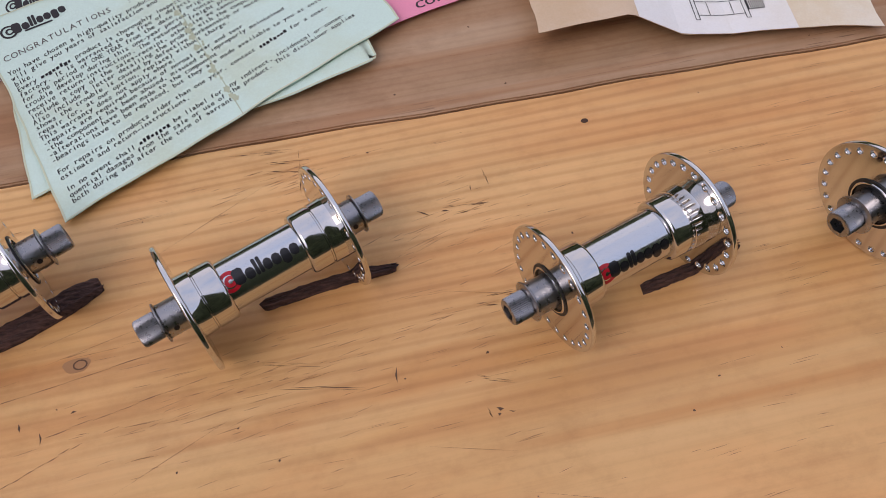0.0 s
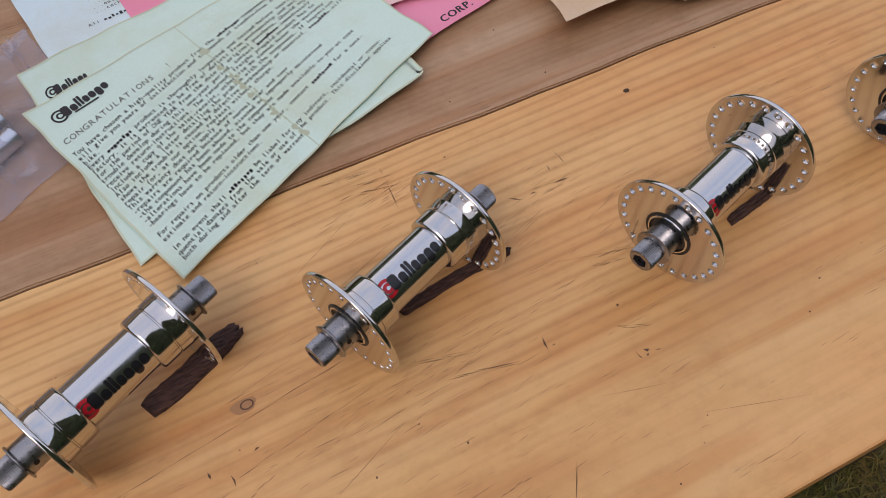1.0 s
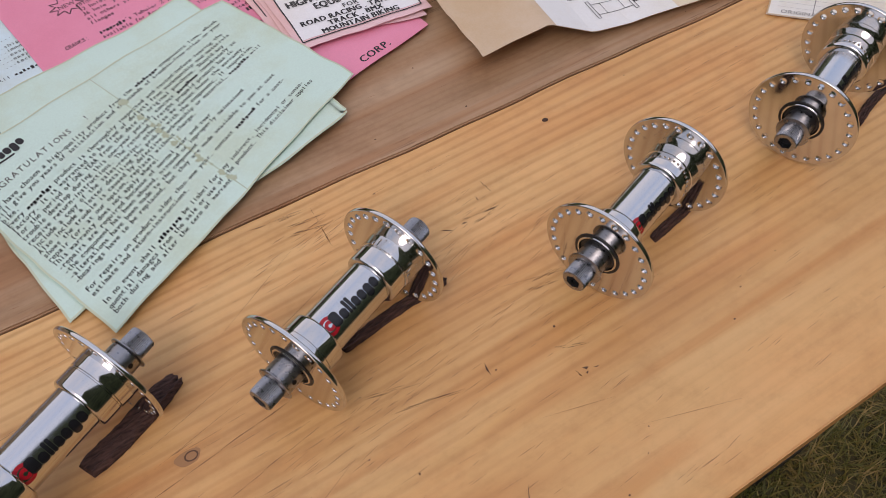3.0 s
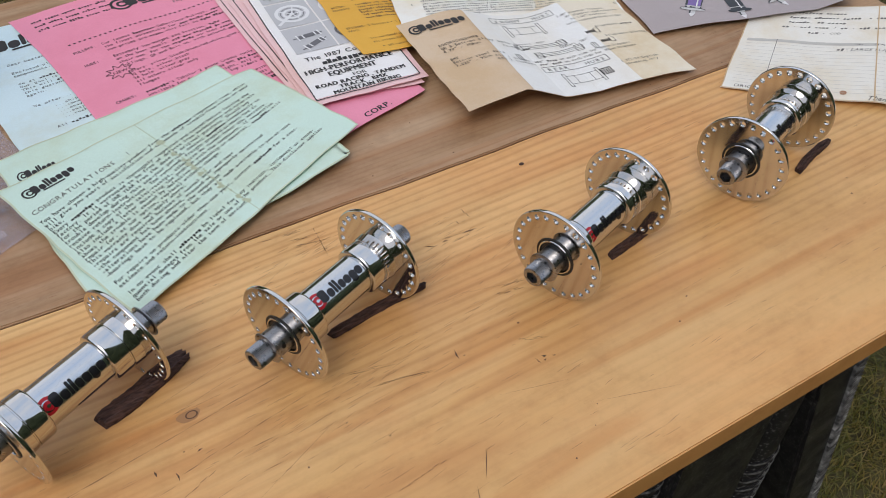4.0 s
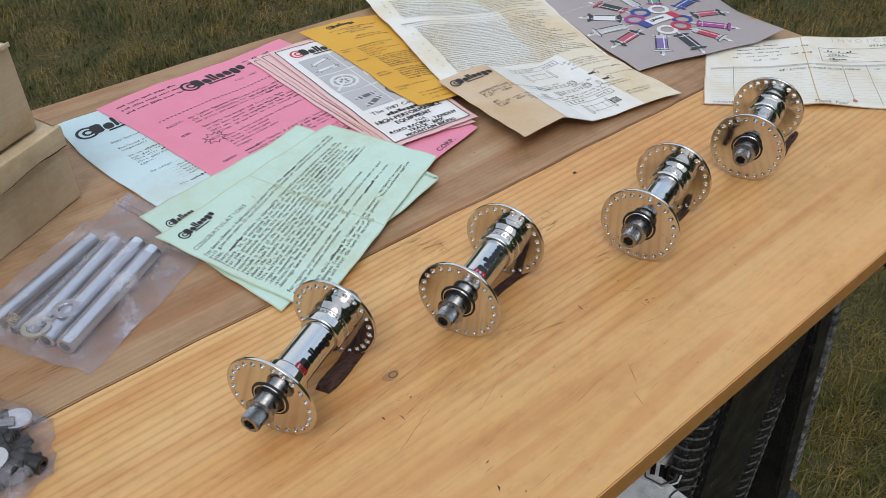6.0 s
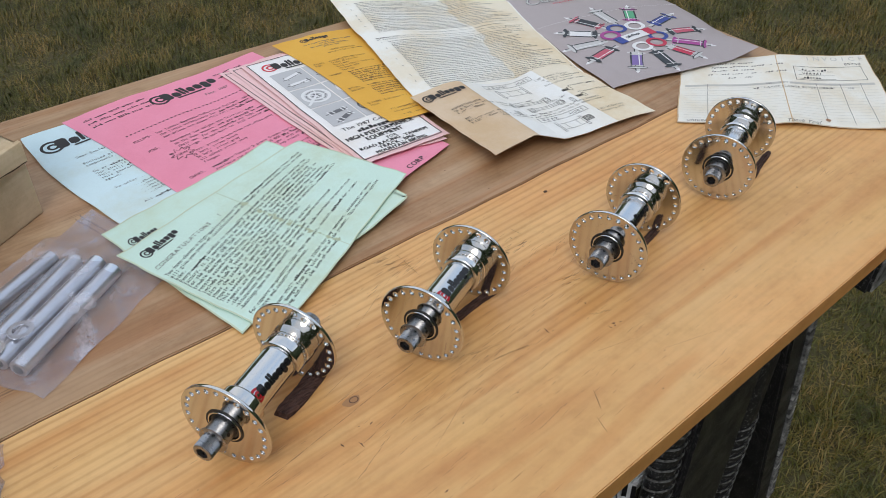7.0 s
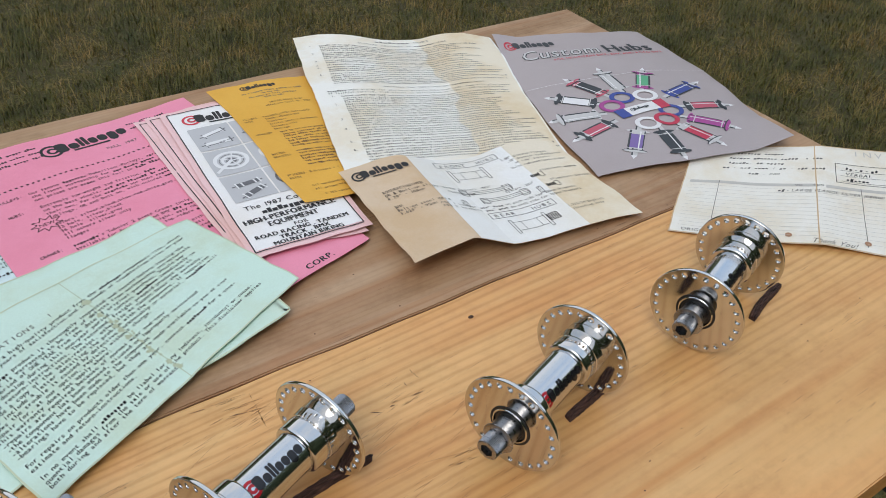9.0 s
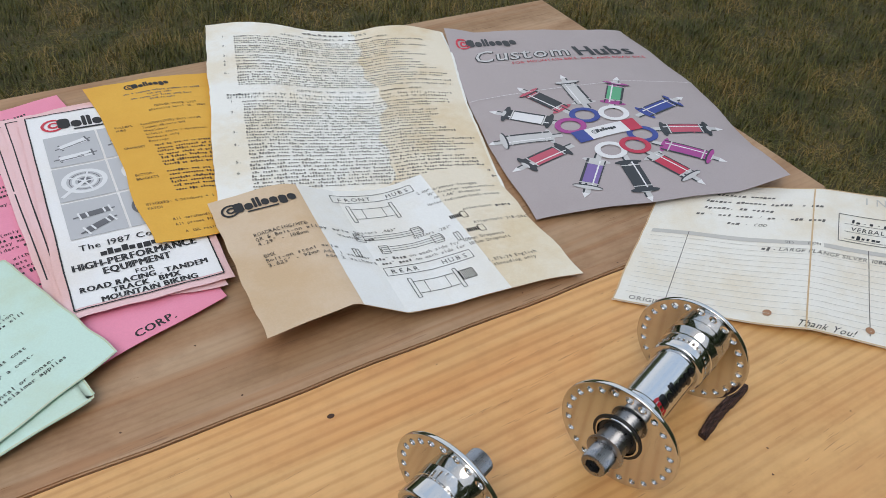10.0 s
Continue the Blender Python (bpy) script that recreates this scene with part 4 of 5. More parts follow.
ink.type_line("80.00", 152, 71, 5, "grey", shear=0.2)
ink.type_line("150", 178, 71, 5, "grey", shear=0.2)
ink.type_line("ORIGINAL", 9, 137, 5.4, "grey")
ink.type_line("Thank You!", 104, 138, 7.5, "ink", shear=0.45, wide=0.85)
for x in (88, 146):
    ink.poly(circle(2.6, 14, x, 130), "red")
SHADES["red_hole"] = mat("punched_hole_wood", (0.36, 0.19, 0.10), 0.6)
ink.sets["red_hole"] = ink.sets.pop("red")


def invoice_rise(u, v):
    ridge = max(0.0, 1 - abs(u - 0.52) / 0.30)
    return 0.8 + 3.6 * ridge * ridge + 1.0 * math.sin(3.1 * u) * (1 - v) + (3.0 * (u - 0.85) / 0.15 * v if u > 0.85 else 0)


sheet("carbon_invoice", ((0.502, 0.052), (0.6735, -0.0720), (0.545, -0.178), (0.3873, -0.0255)), (216, 140), invoice_rise, CREAM, "creased cream invoice with ruled lines and stained edges", ink, {**LOGO, "red_hole": "punched_hole"}, cells=(40, 24))

# lilac flyer with a wheel of coloured hubs
ink = Ink()
ink.layer = 5
ink.logo(9, 29, 15, "red", "p_dark", 0.0, strap=False)
ink.type_line("Custom", 20, 58, 27, "p_dark", shear=0.22, bold=2.4, wide=1.08)
ink.layer = 9
ink.type_line("Custom", 21.2, 57.4, 27, "p_silver@heading", shear=0.22, wide=1.08)
ink.type_line("Hubs", 130, 58, 27, "p_dark@hubs", wide=1.06)
ink.layer = 7
ink.type_line("Hubs", 132, 58, 27, "p_dark@bold", wide=1.06)
ink.type_line("FOR MOUNTAIN BIKE, BMX AND ROAD BIKE", 58, 66, 6.0, "red", wide=1.08)
CX, CY = 100, 186
wheel = [(8, "rose", "dark"), (38, "magenta", "magenta"), (62, "red", "silver"), (92, "dark", "dark"), (122, "purple", "silver"), (158, "rose", "dark"), (184, "silver", "silver"), (212, "white", "dark"), (240, "dark", "rose"), (268, "silver", "silver"), (298, "green", "magenta"), (334, "blue", "blue")]
for k, (a, body, end) in enumerate(wheel):
    t = radians(a)
    c, s = math.cos(t), math.sin(t)

    def at(r, q=0.0):
        return (CX + 1.14 * (r * c - q * s), CY + 1.04 * (r * s + q * c))

    ink.layer = 2

    def strip(r0, r1, q, w, key):
        ink.layer += 1
        for c in range(4):
            p0, p1 = r0 + (r1 - r0) * c / 4, r0 + (r1 - r0) * (c + 1) / 4
            ink.poly([at(p0, q - w / 2), at(p0, q + w / 2), at(p1, q + w / 2), at(p1, q - w / 2)], key)

    def disc(r, half, thick, key):
        ink.layer += 1
        ink.poly([at(r + thick * math.cos(w), half * math.sin(w)) for w in [2 * math.pi * q / 18 for q in range(18)]], key)

    tube_key, end_key = "p_%s@%d" % (body, k), "p_%s@e%d" % (end, k)
    # axle with a bright streak and a pointed bolt
    strip(34, 84, 0, 5.4, "p_silver@%d" % k)
    strip(34, 84, 1.9, 1.4, "p_dark@s%d" % k)
    ink.poly([at(84, -2.7), at(90, 0), at(84, 2.7)], "p_white@t%d" % k)
    disc(43, 10.2, 2.4, end_key)
    strip(42, 77, 0, 13.6, end_key)
    strip(48, 71, 0, 12.8, tube_key)
    # printed shading along the tube
    strip(42, 77, 6.0, 1.8, "p_dark@b%d" % k)
    strip(42, 77, -6.2, 1.0, "p_dark@d%d" % k)
    strip(43, 76, -2.6, 1.1, "p_white@%d" % k)
    strip(46.6, 47.6, 0, 13.6, "p_silver@u%d" % k)
    strip(71.4, 72.4, 0, 13.6, "p_silver@v%d" % k)
    disc(76.5, 10.8, 2.5, "p_dark@f%d" % k)
    disc(77.2, 10.2, 1.9, "p_%s@g%d" % (end, k))
    disc(78, 4.2, 1.5, "p_silver@h%d" % k)
ink.layer = 19
for k, (a, r, key) in enumerate(((20, 29, "blue"), (60, 28, "red"), (108, 29, "white"), (205, 30, "magenta"), (250, 27, "blue"), (305, 29, "white"))):
    x, y = CX + r * math.cos(radians(a)), CY + r * math.sin(radians(a))
    ink.layer = 19 + 2 * (k % 2)
    ink.ring(x, y, 11.0, 5.0, "p_%s@r%d" % (key, k), squash=0.85)
    ink.layer = 23
    for q in range(16):
        ink.poly(circle(0.8, 5, x + 11.5 * math.cos(q * 0.3927), y + 9.6 * math.sin(q * 0.3927)), "p_dark@d%d" % k)
ink.layer = 24
ink.line(CX - 28, CY + 5, CX + 28, CY - 5, 15, "p_white@m", 5)
ink.layer = 26
ink.line(CX - 30, CY + 5.4, CX - 18, CY + 3.3, 16, "p_blue@m")
ink.line(CX + 18, CY - 3.3, CX + 30, CY - 5.4, 16, "p_red@m")
ink.layer = 28
ink.line(1, 118, 150, 112, 0.45, "p_white@fold", 20)
ink.line(150, 112, 215, 121, 0.4, "p_white@fold", 10)
ink.logo(CX - 14, CY + 2.8, 5, "p_dark@mark", "p_dark@mark", 0.18, strap=False)
sheet("hub_flyer", ((0.4815, 0.3260), (0.6340, 0.2580), (0.5727, 0.0030), (0.3925, 0.0587)), (216, 279), lambda u, v: 5.2 + 2.2 * math.sin(3.14 * u) * math.sin(3.14 * v) - 2.8 * (1 - math.sin(3.14 * min(max(u, 0), 1)) ** 0.5) + 60 * max(0, u + v - 1.80) + 45 * max(0, 0.16 - u - v), LILAC, "lilac-grey coated flyer showing a wheel of coloured hubs", ink, {**LOGO, **{"p_" + k: "printed_hub_colour" for k in PRINT}, "p_dark": "printed_heading", "red": "red_print"}, bow=lambda u, v: (0.014 * 4 * v * (1 - v) * u - 0.010 * math.sin(3.14 * v) * (1 - u), -0.004 * math.sin(3.14 * v) * (1 - u)))


# ---- bicycle hubs ----
R_FLANGE, SPAN = 0.0307, 0.0735


def hub_meshes():
    """Flange, knurled bolt and so on, each made once and shared by all the hubs. Local x runs outwards from the hub's middle."""
    out = {}
    holes = [circle(0.0022, 12, 0.0266 * math.cos(a), 0.0266 * math.sin(a)) for a in [2 * math.pi * k / 24 for k in range(24)]]
    out["flange"] = cut_plate("flange", [circle(R_FLANGE - 0.0007, 96)] + holes + [circle(0.0112, 48)], 0.0005, 0.0007)
    out["collar"] = lathe([(-0.0185, 0.0117), (-0.0183, 0.0134), (-0.0175, 0.0143), (-0.0165, 0.0145), (-0.0085, 0.0146), (-0.0082, 0.0142), (-0.0076, 0.0142), (-0.0073, 0.0148), (-0.0015, 0.0150), (0.0003, 0.0158), (0.0003, 0.0117)], 64)
    out["bearing_cup"] = lathe([(-0.0012, 0.0113), (0.0018, 0.0113), (0.0021, 0.0110), (0.0021, 0.0104), (-0.0002, 0.0102), (-0.0004, 0.0060), (-0.0012, 0.0060)], 56, closed=True)
    out["dust_seal"] = lathe([(-0.0003, 0.0079), (-0.0003, 0.0102), (0.0006, 0.0102), (0.0011, 0.0098), (0.0013, 0.0084), (0.0011, 0.0079)], 48, closed=True)
    out["retaining_ring"] = lathe([(0.0010, 0.0112), (0.0010, 0.0126), (0.0015, 0.0128), (0.0017, 0.0126), (0.0017, 0.0112)], 56, closed=True)
    out["spacer"] = lathe([(-0.0002, 0.0050), (-0.0002, 0.0080), (0.0040, 0.0080), (0.0112, 0.0080), (0.0117, 0.0076), (0.0118, 0.0050)], 48)
    out["washer"] = lathe([(0.0118, 0.0050), (0.0118, 0.0092), (0.0120, 0.0095), (0.0125, 0.0095), (0.0127, 0.0092), (0.0131, 0.0062), (0.0131, 0.0050)], 48, closed=True)
    bm = bmesh.new()
    steps, rings = 96, []
    for x, r, k in ((0.0133, 0.0056, 0), (0.0133, 0.0062, 0), (0.0139, 0.0064, 1), (0.0218, 0.0064, 1), (0.0225, 0.0060, 0), (0.0228, 0.0054, 0)):
        rings.append([bm.verts.new((x, q * math.cos(a), q * math.sin(a))) for a, q in [(2 * math.pi * j / steps, r - 0.0004 * k * (j % 2)) for j in range(steps)]])
    for p, q in zip(rings, rings[1:]):
        for j in range(steps):
            bm.faces.new((p[j], p[(j + 1) % steps], q[(j + 1) % steps], q[j]))
    bmesh.ops.recalc_face_normals(bm, faces=bm.faces)
    out["bolt_head"] = bm
    cap = cut_plate("cap", [circle(0.0055, 36), circle(0.0040, 6)], 0.0022, 0.0)
    bmesh.ops.translate(cap, vec=(0.0206, 0, 0), verts=cap.verts)
    out["hex_socket"] = cap
    out["socket_floor"] = lathe([(0.0180, 0.0046), (0.0186, 0.0046)], 20)
    return out


HUB = hub_meshes()
SHARED = {}
for key, bm in HUB.items():
    if key == "flange":
        for e in bm.edges:
            if len(e.link_faces) == 2 and (abs(e.link_faces[0].normal.x) > 0.9995) != (abs(e.link_faces[1].normal.x) > 0.9995):
                e.smooth = False
    ob = finish(bm, key, dict(flange=FLANGE, collar=CHROME, dust_seal=RUBBER, retaining_ring=RUBBER, bearing_cup=CHROME, spacer=STEEL, washer=STEEL, bolt_head=STEEL, hex_socket=STEEL, socket_floor=RECESS_SHADE)[key], sharp=38)
    SHARED[key] = ob.data
    bpy.data.objects.remove(ob)
bm = lathe([(-0.0225, 0.0112), (-0.0220, 0.01175), (0.0, 0.01175), (0.0220, 0.01175), (0.0225, 0.0112)], 64)
ob = finish(bm, "barrel", BARREL)
SHARED["barrel"] = ob.data
bpy.data.objects.remove(ob)


def bicycle_hub(near, far, roll, spin, drilled, label):
    a, b = Vector((*near, 0)), Vector((*far, 0))
    mid, d = (a + b) / 2, (b - a).normalized()
    across = Vector((0, 0, 1)).cross(d)
    turn = Matrix((d, across, Vector((0, 0, 1)))).transposed().to_4x4()
    top = thing("bicycle_hub", label, "bicycle hub", Matrix.Translation((mid.x, mid.y, TOP + R_FLANGE)) @ turn, group="hubs in a row")

    def piece(name, sign, r=0.0, owner=None):
        o = new(name, SHARED[name])
        o.parent = owner or top
        if owner:
            return o
        m = Matrix.Translation((sign * SPAN / 2, 0, 0)) @ Matrix.Rotation(r, 4, "X")
        o.matrix_basis = m if sign > 0 else m @ Matrix.Rotation(math.pi, 4, "Z")
        return o

    barrel = new("barrel", SHARED["barrel"])
    barrel.parent = top
    for sign in (-1, 1):
        made = {name: piece(name, sign, spin + sign * 0.1) for name in ("flange", "collar", "bearing_cup", "spacer", "washer", "bolt_head")}
        for name, owner in (("dust_seal", "bearing_cup"), ("retaining_ring", "bearing_cup"), ("hex_socket", "bolt_head"), ("socket_floor", "bolt_head")):
            piece(name, sign, owner=made[owner])
        if drilled:
            # black discs on the spacer, painted as the shade of drilled holes
            for q in range(3):
                bm = bmesh.new()
                bmesh.ops.create_cone(bm, cap_ends=True, segments=14, radius1=0.0013, radius2=0.0013, depth=0.0008, matrix=Matrix.Rotation(radians(70 + 70 * q), 4, "X") @ Matrix.Translation((sign * (SPAN / 2 + 0.0074), 0, 0.0077)))
                part("pin_hole_shade", bm, RECESS_SHADE, top)
    ink = Ink()
    ink.logo(0, 9.0, 8.0, "dred", "dblack", 0.0, strap=False, apart=True, heavy=1.5)
    ink.slice(0.8)

    def place(x, y, lift):
        q = radians(roll) + (y - 5.5) / 1000 / 0.01175
        r = 0.01175 + 0.00006 + 4 * (lift - 0.00022)
        return (-0.0205 + x / 1000 * 1.03, -r * math.sin(q), r * math.cos(q))

    ink.put(place, top, {"dred": "red_decal", "dblack": "decal_block"})
    return top


bicycle_hub((-0.1440, -0.0930), (-0.0752, -0.0613), 50, 0.05, True, "polished chrome bicycle hub with drilled axle spacers")
bicycle_hub((-0.0040, -0.1028), (0.0648, -0.0762), 26, 0.11, True, "polished chrome bicycle hub with decal turned upwards")
bicycle_hub((0.1525, -0.1296), (0.2221, -0.1075), 50, 0.02, False, "polished chrome bicycle hub braced by a short bark strip")
bicycle_hub((0.3058, -0.1210), (0.3758, -0.0966), 48, 0.14, False, "polished chrome bicycle hub beside the cream invoice")


# ---- bark wedges ----
def bark_strip(a, b, wide, tall, seed, label):
    rng = random.Random(seed)
    a, b = Vector((*a, TOP)), Vector((*b, TOP))
    d = b - a
    side = Vector((-d.y, d.x, 0)).normalized()
    bm = bmesh.new()
    rings = []
    for i in range(25):
        t = i / 24
        k = 1 - 0.35 * max(0, abs(t - 0.45) - 0.35) / 0.2
        jag = rng.uniform(-0.0012, 0.0012) if i in (0, 24) else 0
        ring = []
        for j, (s, z) in enumerate(((-0.5, 0.0), (-0.52, 0.5), (-0.36, 0.9), (-0.2, 0.72), (-0.05, 1.0), (0.12, 0.76), (0.28, 0.95), (0.46, 0.6), (0.5, 0.0))):
            p = a + d * t + side * (s * wide * k + rng.uniform(-1, 1) * 0.0003 + 0.0008 * math.sin(5 * t + seed)) + d.normalized() * (jag + (rng.uniform(-0.0012, 0.0012) if i in (0, 24) else 0))
            p.z += max(0, z * tall * k + (rng.uniform(-1, 1) * 0.0004 if z else 0))
            ring.append(bm.verts.new(p))
        rings.append(ring)
    for p, q in zip(rings, rings[1:]):
        for j in range(9):
            bm.faces.new((p[j], p[(j + 1) % 9], q[(j + 1) % 9], q[j]))
    bm.faces.new(rings[0][::-1])
    bm.faces.new(rings[-1])
    bmesh.ops.recalc_face_normals(bm, faces=bm.faces)
    return tagged(finish(bm, "bark_strip", BARK, sharp=60), label, "bark", group="bark wedges")


bark_strip((-0.1040, -0.0845), (-0.0520, -0.0640), 0.0125, 0.0050, 3, "flat strip of ridged dark brown bark")
bark_strip((0.0230, -0.0925), (0.0890, -0.0865), 0.0060, 0.0042, 5, "long thin sliver of dark brown bark")
bark_strip((0.2010, -0.1265), (0.2520, -0.1135), 0.0058, 0.0050, 8, "short dark brown stick of bark")
bark_strip((0.3615, -0.1275), (0.4075, -0.1140), 0.0056, 0.0052, 12, "short dark reddish-brown bark stick")


# ---- marks in the planks ----
def scratch(bm, rng, x, y, dx, dy, w):
    d = math.hypot(dx, dy)
    nx, ny = -dy / d * w, dx / d * w
    mx, my = x + dx * 0.5 + rng.uniform(-1, 1) * nx * 1.5, y + dy * 0.5 + rng.uniform(-1, 1) * ny * 1.5
    v = [bm.verts.new((px, py, TOP + 0.0002)) for px, py in ((x, y), (mx - nx, my - ny), (x + dx, y + dy), (mx + nx, my + ny))]
    bm.faces.new(v)


def dents():
    """Single dark marks and long knife lines."""
    rng = random.Random(21)
    bm = bmesh.new()
    for x, y, dx, dy, w in ((0.117, -0.0605, 0.004, -0.0005, 0.0005), (0.105, -0.0575, 0.006, -0.004, 0.0004), (0.0795, -0.1375, -0.001, -0.0075, 0.0005), (0.0815, -0.1440, 0.0015, 0.0003, 0.0004), (0.1190, -0.1660, 0.003, -0.0012, 0.0008), (0.1205, -0.1690, -0.0015, -0.0010, 0.0006), (0.124, -0.1685, 0.003, -0.001, 0.0003), (0.0620, -0.1980, -0.010, -0.016, 0.00025), (0.0460, -0.215, -0.005, -0.014, 0.0002), (-0.0665, -0.1265, 0.003, 0.0008, 0.0005), (-0.069, -0.209, -0.002, -0.0045, 0.0007), (-0.064, -0.194, 0.0035, 0.0003, 0.0005), (-0.089, -0.126, 0.0005, -0.004, 0.0006), (-0.080, -0.132, 0.0005, -0.006, 0.0004), (0.135, -0.048, -0.0003, -0.004, 0.0003)):
        scratch(bm, rng, x, y, dx, dy, w)
    # scuffed dark strokes, each a bundle of broken lines
    for x, y, dx, dy in ((0.0320, -0.0100, 0.0270, -0.0030), (0.0310, -0.0160, 0.0300, -0.0060), (0.0520, -0.0040, -0.0030, -0.0370), (0.0100, 0.0000, 0.0450, -0.0060), (0.1170, -0.0590, 0.0330, -0.0030), (0.1200, -0.0640, 0.0240, 0.0020), (0.1430, -0.0400, 0.0020, -0.0140), (0.1210, -0.1150, 0.0230, -0.0040), (0.1270, -0.1120, 0.0190, 0.0000), (0.0260, -0.1350, 0.0480, -0.0110), (0.0180, -0.1220, 0.0340, -0.0080), (0.1130, -0.1500, 0.0230, -0.0080), (0.1150, -0.1660, 0.0030, -0.0080)):
        for _ in range(7):
            a = rng.uniform(0, 0.6)
            b = a + rng.uniform(0.15, 0.4)
            off = rng.gauss(0, 0.0007)
            scratch(bm, rng, x + dx * a, y + dy * a + off, dx * (b - a), dy * (b - a), rng.uniform(0.00007, 0.00017))
    for _ in range(90):
        x, y, r = rng.uniform(-0.30, 0.60), rng.uniform(-0.24, 0.30), rng.uniform(0.0003, 0.0007)
        bm.faces.new([bm.verts.new((px + rng.gauss(0, r * 0.25), py + rng.gauss(0, r * 0.25), TOP + 0.0002)) for px, py in circle(r, 7, x, y)])
    ob = finish(bm, "scratches", mat("scratch_grime", (0.12, 0.062, 0.032), 0.75))
    tagged(ob, "dark nicks and specks in the planks", "scratches", kind="stuff")


def flecks():
    """Fine brown flecks along the grain and crossing hair-lines, thickest round the middle hubs."""
    rng = random.Random(33)
    bm = bmesh.new()
    # knife lines
    for (x0, y0), (x1, y1) in (((-0.144, -0.120), (-0.013, -0.104)), ((-0.078, -0.135), (-0.006, -0.123)), ((-0.097, -0.154), (-0.062, -0.141)), ((0.011, -0.198), (0.040, -0.195))):
        n = 7
        for k in range(n):
            a, b = k / n, (k + 1.15) / n
            scratch(bm, rng, x0 + (x1 - x0) * a, y0 + (y1 - y0) * a + rng.gauss(0, 0.0003), (x1 - x0) * (b - a), (y1 - y0) * (b - a), rng.uniform(0.00012, 0.00028))
    for cx, cy, n, sx, sy, ang in ((0.125, -0.060, 26, 0.022, 0.010, 0.25), (0.115, -0.115, 14, 0.018, 0.010, 0.2), (0.022, -0.030, 16, 0.020, 0.008, 0.25), (0.135, -0.085, 10, 0.02, 0.01, 0.3), (0.045, -0.19, 22, 0.05, 0.02, 0.15), (0.02, -0.15, 34, 0.05, 0.02, 0.16), (0.044, -0.027, 18, 0.009, 0.004, 0.4), (0.094, -0.076, 16, 0.010, 0.007, 0.5), (-0.03, -0.14, 34, 0.03, 0.012, 0.2), (0.14, -0.10, 12, 0.012, 0.012, 0.5), (0.02, -0.128, 26, 0.03, 0.009, 0.28)):
        for _ in range(n):
            t, ln = ang * 0.6 + rng.gauss(0, 0.06), rng.uniform(0.004, 0.018)
            scratch(bm, rng, cx + rng.gauss(0, sx), cy + rng.gauss(0, sy), ln * math.cos(t), ln * math.sin(t), rng.uniform(0.00006, 0.00014))
    for _ in range(9):
        t, ln = rng.choice((0.25, 0.45, -0.25, -0.15)) + rng.gauss(0, 0.1), rng.uniform(0.03, 0.08)
        scratch(bm, rng, rng.uniform(-0.10, 0.14), rng.uniform(-0.22, -0.05), ln * math.cos(t), ln * math.sin(t), rng.uniform(0.00006, 0.00011))
    for _ in range(700):
        x, y = rng.uniform(-0.30, 0.60), rng.uniform(-0.245, -0.012)
        if rng.random() < noise.noise((x * 9, y * 14, 2.0)) + 0.5 - 1.3 * max(0, x - 0.14):
            t = rng.gauss(0.05, 0.04)
            for k in range(rng.randint(1, 3)):
                ln = rng.uniform(0.004, 0.017)
                scratch(bm, rng, x + rng.gauss(0, 0.008), y + rng.gauss(0, 0.0012), ln * math.cos(t), ln * math.sin(t), rng.uniform(0.00005, 0.00012))
    for _ in range(160):
        x, y, ln, t = rng.uniform(-0.28, 0.60), rng.uniform(0.01, 0.36), rng.uniform(0.004, 0.014), rng.gauss(-0.03, 0.05)
        scratch(bm, rng, x, y, ln * math.cos(t), ln * math.sin(t), rng.uniform(0.00008, 0.0002))
    ob = finish(bm, "grain_flecks", mat("fleck_brown", (0.27, 0.13, 0.056), 0.65))
    tagged(ob, "fine brown grain flecks and hair scratches", "scratches", kind="stuff")


flecks()
dents()
KNOT = mat("knot_wood", (0.40, 0.20, 0.08), 0.5)
KNOT_RIM = mat("knot_rim", (0.13, 0.058, 0.025), 0.55)
bm = bmesh.new()
bm.faces.new([bm.verts.new((-0.0637 + 0.0062 * math.cos(a) * (1 + 0.12 * math.sin(3 * a)), -0.1035 + 0.0040 * math.sin(a) * (1 + 0.1 * math.cos(2 * a)), TOP + 0.00025)) for a in [2 * math.pi * k / 28 for k in range(28)]])
knot = tagged(finish(bm, "knot", KNOT), "oval brown knot in the pine plank", "knot")
bm = bmesh.new()
r0 = [bm.verts.new((-0.0620 + 0.0026 * math.cos(a), -0.1035 + 0.0019 * math.sin(a), TOP + 0.0004)) for a in [2 * math.pi * k / 20 for k in range(20)]]
r1 = [bm.verts.new((-0.0620 + 0.0034 * math.cos(a), -0.1035 + 0.0026 * math.sin(a), TOP + 0.0004)) for a in [2 * math.pi * k / 20 for k in range(20)]]
for k in range(20):
    bm.faces.new((r0[k], r1[k], r1[(k + 1) % 20], r0[(k + 1) % 20]))
part("knot_ring", bm, KNOT_RIM, knot)
bm = bmesh.new()
bmesh.ops.create_uvsphere(bm, u_segments=12, v_segments=6, radius=0.0017, matrix=Matrix.Translation((0.204, -0.0222, TOP)) @ Matrix.Diagonal((1.2, 0.9, 0.35, 1)))
tagged(finish(bm, "nail_head", mat("rusty_nail", (0.07, 0.035, 0.02), 0.7, 0.3)), "small rusty nail head in pine", "nail")


